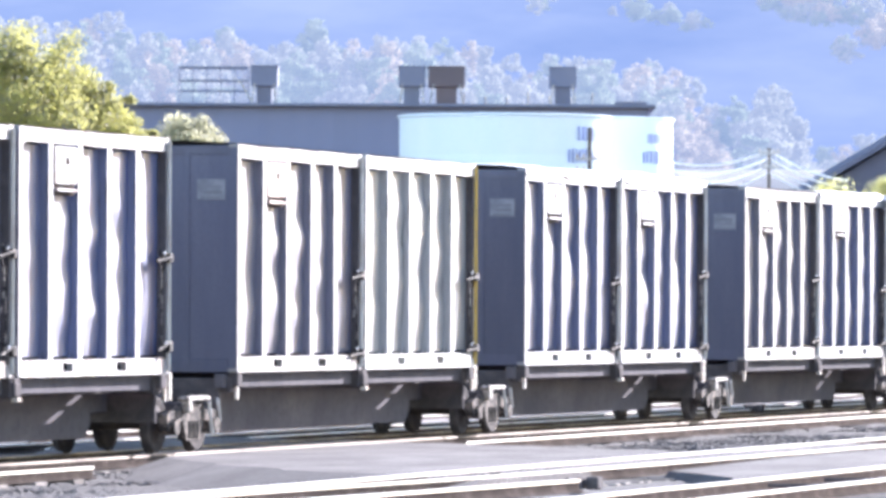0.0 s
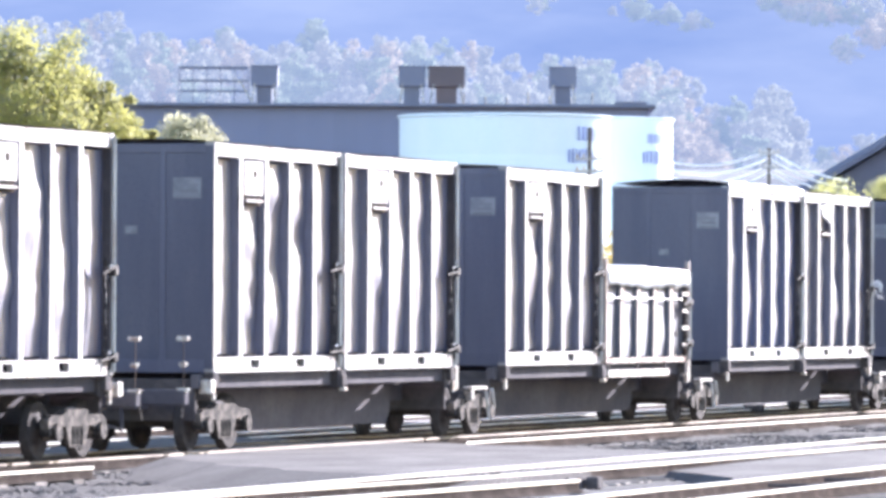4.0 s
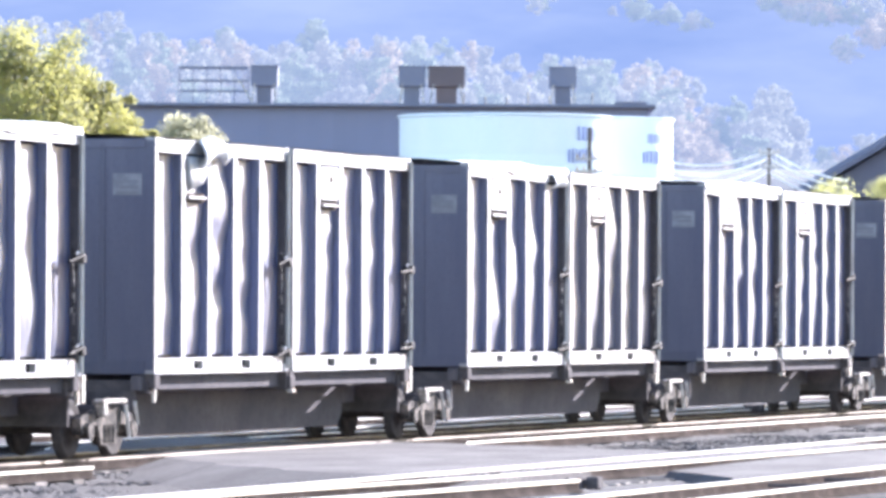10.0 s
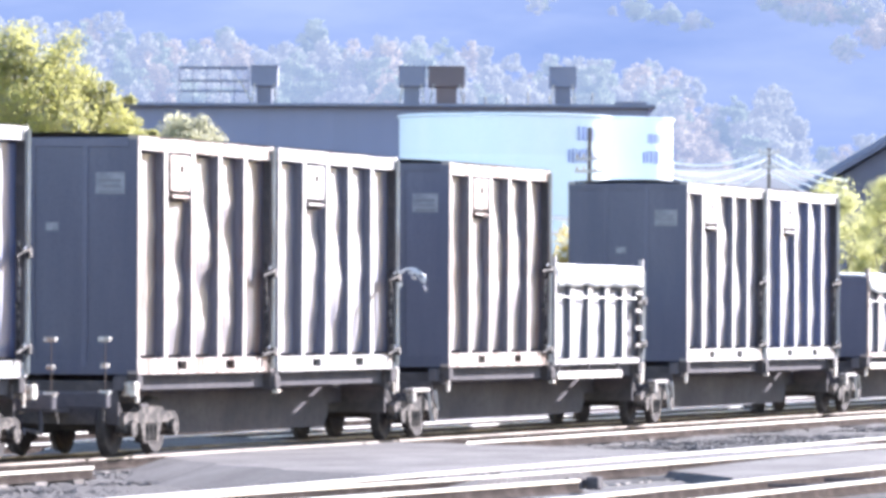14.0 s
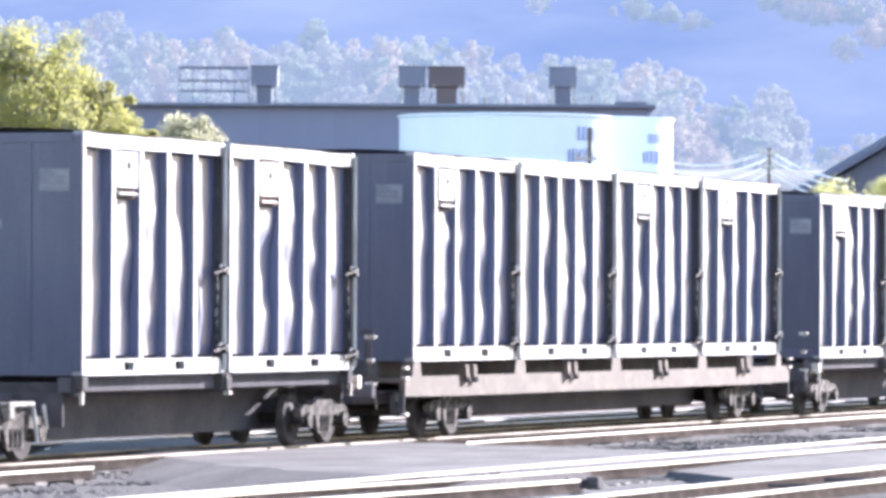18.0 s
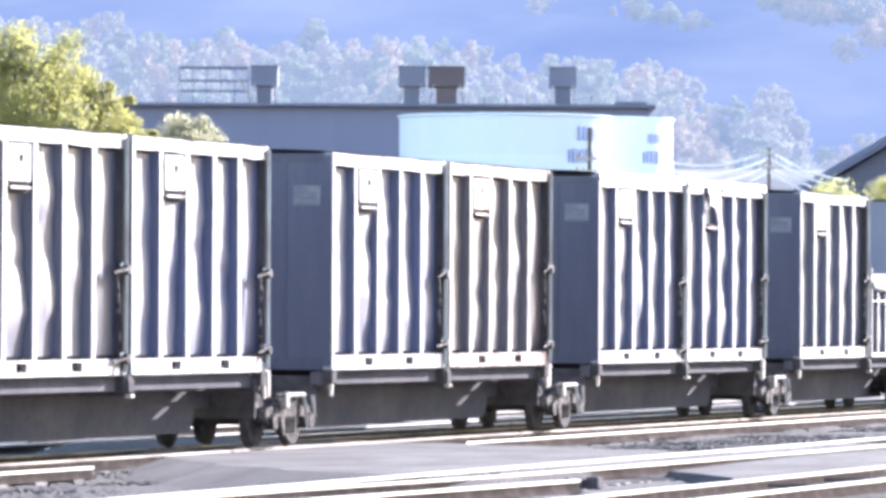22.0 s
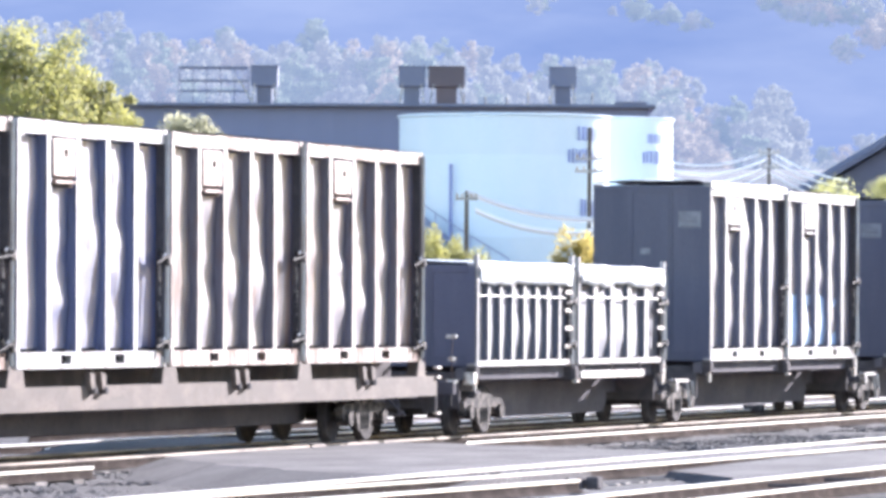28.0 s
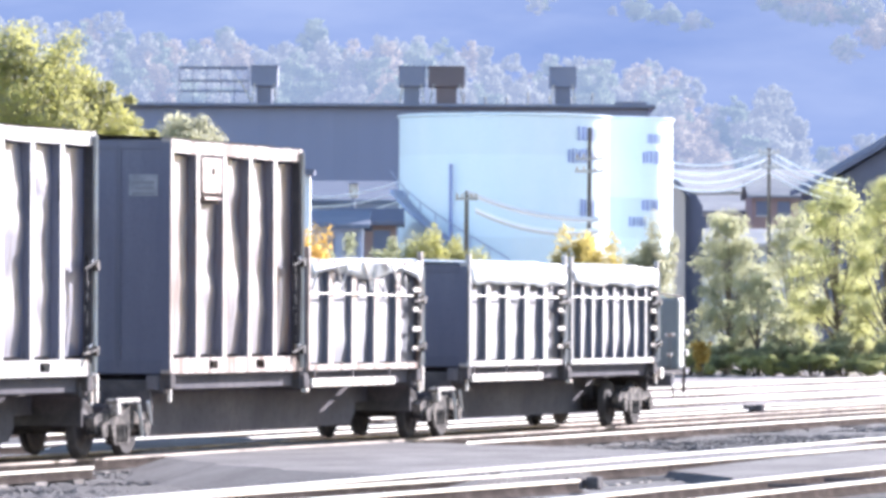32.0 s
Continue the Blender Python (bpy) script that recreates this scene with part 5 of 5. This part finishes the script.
def build_sheds():
    blue_wall = worn("blue_grey_shed_wall", (0.28, 0.33, 0.47), (0.38, 0.42, 0.52), 0.6, 0.3)
    pale_roof = worn("pale_sheet_roof", (0.26, 0.26, 0.28), (0.42, 0.4, 0.4), 0.85, 0.3, spec=0.2)
    blue_roof = worn("dull_blue_roof", (0.13, 0.155, 0.22), (0.19, 0.21, 0.27), 0.9, 0.3, spec=0.08)
    brick = worn("dull_red_wall", (0.3, 0.2, 0.19), (0.38, 0.3, 0.28), 0.8, 0.5)
    white = worn("white_shed_wall", (0.8, 0.76, 0.74), (0.7, 0.66, 0.64), 0.6, 0.3)
    # roof tone is bluer, with some distance haze painted in
    dark_roof = worn("dark_gable_roof", (0.13, 0.14, 0.2), (0.17, 0.178, 0.23), 0.85, 0.2, spec=0.1)
    shed(-11.33, -2.05, 330, 14, 8.62, 9.80, blue_wall, blue_roof, "low blue-grey shed with a dull blue roof", 7)
    shed(-7.17, -3.91, 280, 8, 6.47, 7.16, blue_wall, blue_roof, "small blue-grey shed beside the tank", 3)
    shed(-5.21, -2.38, 292, 5, 6.80, 7.46, brick, dark_roof, "small dull red shed with a dark roof", 2)
    shed(-22.55, -14.97, 340, 12, 8.33, 9.61, blue_wall, blue_roof, "low blue-grey shed behind the trees", 5)
    # low office with a row of tall white windows and a dark roof edge
    t = thing("office", Matrix(), "low blue-grey office with tall white windows", "building", "low sheds")
    # panes and wall are painted pale to stand in for light on them
    bright_pane = worn("bright_pane", (0.9, 0.94, 1.0), (0.86, 0.9, 0.98), 0.5, 1.0)
    pale_blue = worn("pale_blue_wall", (0.66, 0.72, 0.84), (0.72, 0.77, 0.86), 0.6, 0.4)
    xa, xb, zt = -10.26, -6.00, 8.69
    part("wall", box(xa, xb, 262, 263.5, -0.3, zt - 0.3), pale_blue, t)
    part("roof", prism([(xa - 0.2, zt + 0.35), (xb + 0.2, zt - 0.1), (xb + 0.2, zt - 0.34), (xa - 0.2, zt - 0.3)], "y", 261.5, 264), dark_roof, t)
    for k in range(5):
        x = -8.74 + 0.33 * k
        win = part("window", box(x, x + 0.2, 261.94, 262.02, zt - 1.75, zt - 0.6), bright_pane, t, "tall window painted white for its brightness")
        part("window_sill", box(x - 0.03, x + 0.23, 261.88, 261.96, zt - 1.83, zt - 1.75), CONCRETE, win)
    # long low halls beyond the tanks
    shed(18.46, 41.15, 520, 30, 13.21, 15.50, white, pale_roof, "long low white hall with a pale roof", 12)
    shed(18.96, 28.99, 470, 12, 10.59, 11.94, white, pale_roof, "low white hall with a pale roof", 8)
    shed(24.36, 31.05, 460, 10, 11.63, 12.95, brick, pale_roof, "dull red hall with a pale roof", 4)
    shed(16.07, 28.96, 380, 10, 6.85, 7.85, worn("slate_wall", (0.5, 0.5, 0.5), (0.58, 0.57, 0.56), 0.7, 0.3), pale_roof, "low pale grey shed behind the trees", 8)
    # gabled shed by the tanks
    t = thing("gabled_shed", Matrix(), "narrow tan shed with a gabled end", "building", "low sheds")
    tan = worn("tan_wall", (0.42, 0.36, 0.33), (0.5, 0.45, 0.42), 0.7, 0.4)
    xa, xb, z0, z1 = 12.66, 14.11, 9.13, 10.78
    part("wall", prism([(xa, -0.3), (xb, -0.3), (xb, z0), (xa, z1)], "y", 340, 352), tan, t)
    part("roof", prism([(xa - 0.1, z1 + 0.05), (xb + 0.25, z0 - 0.15), (xb + 0.25, z0 + 0.1), (xa - 0.1, z1 + 0.3)], "y", 339.6, 352.4), dark_roof, t)
    part("lean_to", prism([(xb, -0.3), (xb + 1.1, -0.3), (xb + 1.1, z0 - 0.6), (xb + 0.7, z0 + 0.1), (xb, z0 + 0.2)], "y", 342, 350), dark_roof, t)
    # big hall with a dark pitched roof at the far end
    t = thing("pitched_hall", Matrix(), "hall with a large dark pitched roof", "building")
    xa, xp = 20.99, 28.03
    zl, zp = 9.44, 13.79
    part("wall", prism([(xa + 0.6, -0.3), (2 * xp - xa - 0.6, -0.3), (2 * xp - xa - 0.6, zl), (xp, zp - 0.4), (xa + 0.6, zl)], "y", 331, 352), dark_roof, t)
    part("roof", prism([(xa, zl - 0.1), (xp, zp - 0.3), (2 * xp - xa, zl - 0.1), (2 * xp - xa, zl + 0.2), (xp, zp), (xa, zl + 0.2)], "y", 330, 353), dark_roof, t)


build_sheds()


def wire_mesh(pairs, r=0.03, sag=0.6, n=12):
    """One sagging wire, drawn as a tube from ring to ring."""
    bm = bmesh.new()
    for a, b in pairs:
        a, b = Vector(a), Vector(b)
        rings = []
        for k in range(n + 1):
            p = a.lerp(b, k / n) - Vector((0, 0, sag * 4 * (k / n) * (1 - k / n)))
            rings.append([bm.verts.new(p + Vector((0, dy * r, dz * r))) for dy, dz in ((1, 0), (0, 1), (-1, 0), (0, -1))])
        for p, q in zip(rings, rings[1:]):
            for k in range(4):
                bm.faces.new((p[k], p[(k + 1) % 4], q[(k + 1) % 4], q[k]))
        bm.faces.new(rings[0])
        bm.faces.new(rings[-1])
    return bm


def pole(x, y, top, arms, label):
    t = thing("utility_pole", pose(x, y, -0.3), label, "utility pole", "utility poles")
    h = top + 0.3
    part("shaft", rod((0, 0, 0), (0, 0, h), 0.13, 9, 0.09), BARK, t)
    for dz, w in arms:
        arm = part("cross_arm", box(-w, w, -0.16, -0.06, h - dz - 0.06, h - dz + 0.06), CONCRETE, t)
        for s in (-0.85, -0.4, 0.4, 0.85):
            part("insulator", rod((w * s, -0.11, h - dz + 0.06), (w * s, -0.11, h - dz + 0.24), 0.05, 6), SAFETY_WHITE, arm)
    return t


def build_poles():
    # wires are drawn thick and white, painting in the sun's glint
    wire = worn("glint_white_wire", (0.88, 0.88, 0.9), (0.8, 0.82, 0.85), 0.5, 2.0)
    pole(1.04, 262, 7.66, ((0.35, 0.5),), "dark wooden utility pole before the tank")
    pole(7.01, 280, 11.11, ((1.5, 0.7), (2.1, 0.7)), "wooden utility pole with cross-arms before the tank")
    pole(18.43, 330, 11.60, ((0.3, 0.6), (1.1, 0.6)), "wooden utility pole with sagging wires")
    t = thing("overhead_wires", Matrix(), "overhead wires painted white for the sun's glint", "wires")
    a = (1.04, 262.0, 7.61)
    part("wire", wire_mesh([(a, (7.01, 262.0, 6.42))], 0.12, 0.35), wire, t)
    part("wire", wire_mesh([((1.42, 262.0, 6.80), (7.01, 262.0, 5.91))], 0.13, 0.45), wire, t)
    for k, (y0, y1) in enumerate(((268, 284), (280, 293), (292, 304), (302, 318))):
        part("wire", wire_mesh([((18.43, 330.0, 11.47), (12.67, 330.0, 10.81))], 0.075, 0.5 + 0.08 * k), wire, t, m=pose(0, 0, -0.42 * k))
        part("wire", wire_mesh([((18.43, 330.0, 11.47), (22.91, 330.0, 9.77))], 0.07, 0.3), wire, t, m=pose(0, 0, -0.42 * k))
    for k in range(3):
        part("wire", wire_mesh([((-7.68, 300.0, 8.13), (-2.30, 300.0, 8.91))], 0.04, 0.3), wire, t, m=pose(0, 0, -0.5 * k))
    # small white roof box by the sheds
    b = thing("roof_cowl", pose(-5.03, 326, 8.60), "small white cowl above the shed roofs", "cowl")
    part("cowl", box(-0.25, 0.25, -0.2, 0.2, 0.0, 0.75, 0.04), SAFETY_WHITE, b)
    part("cowl_cap", box(-0.3, 0.3, -0.25, 0.25, 0.75, 0.85, 0.02), VENT, b)
    part("cowl_stem", rod((0, 0, -1.2), (0, 0, 0.02), 0.1, 8), VENT, b)


build_poles()


# ---- the hillside ----
def hill_z(x, y):
    """Height of the hillside."""
    pts = [(780, -4), (860, 6), (960, 26), (1080, 62), (1250, 120), (1500, 210), (1900, 320), (2400, 420)]
    for (a, p), (b, q) in zip(pts, pts[1:]):
        if a <= y <= b:
            return p + (q - p) * (y - a) / (b - a) + 3 * noise.noise((x * 0.01, y * 0.01, 5))
    return 0


def build_hill():
    # near-black base for the hill's shade, with blue haze painted in as emission
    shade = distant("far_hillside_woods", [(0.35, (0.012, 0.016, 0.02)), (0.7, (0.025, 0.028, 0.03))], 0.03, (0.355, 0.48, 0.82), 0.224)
    bm = bmesh.new()
    xs = [-700 + 20 * k for k in range(71)]
    rows = [[bm.verts.new((x, y, hill_z(x, y))) for x in xs] for y in (780, 820, 860, 910, 960, 1020, 1080, 1160, 1250, 1370, 1500, 1900, 2400)]
    for a, b in zip(rows, rows[1:]):
        for k in range(len(xs) - 1):
            bm.faces.new((a[k], a[k + 1], b[k + 1], b[k]))
    tagged(new("backdrop_hillside", mesh_of("backdrop_hillside", bm, shade, True)), "wooded hillside with blue haze and shade painted in", "hillside", kind="structure")


build_hill()


def build_far_woods():
    """Trees along the foot of the hill, with the valley's blue haze painted on as glow."""
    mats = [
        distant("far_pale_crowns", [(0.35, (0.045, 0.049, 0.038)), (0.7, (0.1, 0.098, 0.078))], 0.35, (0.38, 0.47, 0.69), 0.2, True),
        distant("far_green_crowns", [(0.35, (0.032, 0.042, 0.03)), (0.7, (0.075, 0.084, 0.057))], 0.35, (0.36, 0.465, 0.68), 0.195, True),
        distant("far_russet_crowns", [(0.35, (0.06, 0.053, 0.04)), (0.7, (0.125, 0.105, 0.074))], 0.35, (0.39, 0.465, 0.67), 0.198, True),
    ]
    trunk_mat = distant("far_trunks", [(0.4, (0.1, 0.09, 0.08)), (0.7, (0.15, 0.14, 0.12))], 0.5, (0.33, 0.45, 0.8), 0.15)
    r = random.Random(77)
    protos = []
    for k in range(7):
        t = thing("far_tree", Matrix(), "pale hazy tree at the foot of the hill", "tree", "far trees")
        h = 12.0
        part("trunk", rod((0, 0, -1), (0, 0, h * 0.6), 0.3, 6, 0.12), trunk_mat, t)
        crown = []
        tall = k % 3 == 0
        for j in range(11):
            f = (j + 0.5) / 11
            a = j * 2.4
            reach = (2.0 if tall else 3.4) * math.sin(math.pi * (0.2 + 0.75 * f)) * r.uniform(0.5, 1.0)
            c = (reach * math.cos(a), reach * math.sin(a), h * (0.22 + 0.7 * f))
            crown.append((c, (r.uniform(1.1, 1.8), r.uniform(1.1, 1.8), r.uniform(1.0, 1.7))))
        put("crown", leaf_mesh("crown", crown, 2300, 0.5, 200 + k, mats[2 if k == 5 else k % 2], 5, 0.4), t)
        protos.append(t)
    used = set()

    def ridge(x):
        """Height of the tree tops along the wood's edge, set to fit the skyline from the camera."""
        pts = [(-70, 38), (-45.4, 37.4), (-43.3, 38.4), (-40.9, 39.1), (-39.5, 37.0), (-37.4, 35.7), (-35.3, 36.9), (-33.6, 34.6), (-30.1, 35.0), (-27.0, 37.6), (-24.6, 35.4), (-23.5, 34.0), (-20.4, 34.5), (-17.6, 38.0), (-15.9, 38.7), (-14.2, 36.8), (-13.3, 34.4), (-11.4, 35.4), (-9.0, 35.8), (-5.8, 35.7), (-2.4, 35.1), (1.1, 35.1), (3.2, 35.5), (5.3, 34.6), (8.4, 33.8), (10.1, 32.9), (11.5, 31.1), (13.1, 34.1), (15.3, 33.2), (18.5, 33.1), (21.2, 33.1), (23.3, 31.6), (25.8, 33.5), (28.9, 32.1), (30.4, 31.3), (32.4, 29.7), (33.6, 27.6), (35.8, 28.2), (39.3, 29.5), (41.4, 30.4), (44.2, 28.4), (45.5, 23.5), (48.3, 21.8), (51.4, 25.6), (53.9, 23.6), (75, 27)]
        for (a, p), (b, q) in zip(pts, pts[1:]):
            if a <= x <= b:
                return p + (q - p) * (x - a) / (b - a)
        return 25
    for row in range(5):
        last = row == 4
        for k in range(50 if last else 34):
            x = -60 + (2.6 if last else 3.8) * k + r.uniform(-0.7, 0.7) * (1 if last else 2)
            p = protos[r.randrange(7)]
            y = 660 + 14 * row + r.uniform(-4, 4)
            if last:
                s = r.uniform(0.5, 0.68)
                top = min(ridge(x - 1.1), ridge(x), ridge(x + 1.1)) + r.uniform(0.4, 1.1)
            else:
                s = r.uniform(0.7, 1.0)
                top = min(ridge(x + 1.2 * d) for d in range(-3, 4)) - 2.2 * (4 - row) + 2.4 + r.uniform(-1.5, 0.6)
            m = pose(x, y, top - 12.0 * s, 0, 0, r.uniform(0, 360))
            if p in used:
                ob = copy_thing(p, m)
            else:
                used.add(p)
                ob = p
                ob.matrix_basis = m
            ob.scale = (s, s, s)
    # single crowns that stand out above the wood's edge, placed to fit the camera's view
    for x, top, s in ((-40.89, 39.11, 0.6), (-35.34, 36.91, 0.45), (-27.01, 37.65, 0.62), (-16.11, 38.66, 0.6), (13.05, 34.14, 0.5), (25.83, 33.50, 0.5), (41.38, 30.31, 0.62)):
        ob = copy_thing(protos[r.choice((1, 2, 4))], pose(x, 722, top - 11.6 * s, 0, 0, r.uniform(0, 360)))
        ob.scale = (s * 0.9, s * 0.9, s)
    # scattered crowns higher on the slope, where the sun reaches
    slope_rng = random.Random(5)
    for x, y, count, wide in ((-24, 900, 0, 4), (17, 1072, 2, 3), (32, 1074, 3, 4), (43, 1066, 4, 5), (68, 1078, 7, 9), (74, 1066, 8, 6), (77, 1050, 6, 5), (69, 1036, 2, 4), (63, 1072, 3, 5)):
        for k in range(count * 2):
            px, py = x + slope_rng.uniform(-wide, wide), y + slope_rng.uniform(-9, 9)
            s = slope_rng.uniform(0.25, 0.55) * (1.25 if x > 65 else 1.0)
            ob = copy_thing(protos[5 if (x > 65 and slope_rng.random() < 0.6) else slope_rng.randrange(5)], pose(px, py, hill_z(px, py) - 5.5 * s, 0, 0, slope_rng.uniform(0, 360)))
            ob.scale = (s * 1.3, s * 1.3, s)
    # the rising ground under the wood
    # the wood floor glows too, for the same painted haze
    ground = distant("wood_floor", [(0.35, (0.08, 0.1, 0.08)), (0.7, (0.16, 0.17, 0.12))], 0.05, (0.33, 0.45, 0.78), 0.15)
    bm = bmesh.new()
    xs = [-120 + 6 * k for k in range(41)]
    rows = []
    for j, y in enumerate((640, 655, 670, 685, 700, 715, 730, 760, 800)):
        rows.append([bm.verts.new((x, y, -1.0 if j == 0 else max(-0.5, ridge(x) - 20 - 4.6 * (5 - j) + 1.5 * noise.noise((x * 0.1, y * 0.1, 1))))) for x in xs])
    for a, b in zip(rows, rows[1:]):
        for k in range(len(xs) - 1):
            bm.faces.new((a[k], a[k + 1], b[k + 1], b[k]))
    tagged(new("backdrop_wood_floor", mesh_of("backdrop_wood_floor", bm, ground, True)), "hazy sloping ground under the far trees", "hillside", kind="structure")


build_far_woods()


# ---- the train rolls towards the viewer ----
def gone(t):
    """Metres that the train has rolled by t seconds."""
    v = t / 16 - 1
    s = sum(c * (v ** (k + 1) - (-1) ** (k + 1)) for k, c in enumerate((251.8267, -4.122, -4.9231, 3.5574, 2.4666, -2.0274)))
    return s - {8: -0.05, 9: -0.05, 10: -0.1, 11: 0.16, 12: 0.05}.get(t, 0.0)


def motions():
    for ob, u, z, turn in MOVING:
        walk(ob, [(t, TRACK @ pose(u - gone(t), 0, z, 0, 0, turn)) for t in range(33)])
    # the wheels of all trucks turn alike: key one of each axle, and let the others share its keys
    for a in (-0.87, 0.87):
        sets = [o for o in scene.objects if o.name.split(".")[0] == "wheelset" and abs(o.matrix_basis.translation.x - a) < 0.1]
        lead = sets[0]
        walk(lead, [(k / FPS, pose(a, 0, 0.45, 0, -math.degrees(gone(k / FPS) / 0.43), 0)) for k in range(32 * FPS + 1)])
        keys = lead.animation_data
        for o in sets[1:]:
            o.rotation_mode = "QUATERNION"
            data = o.animation_data_create()
            data.action = keys.action
            data.action_slot = keys.action_slot


motions()
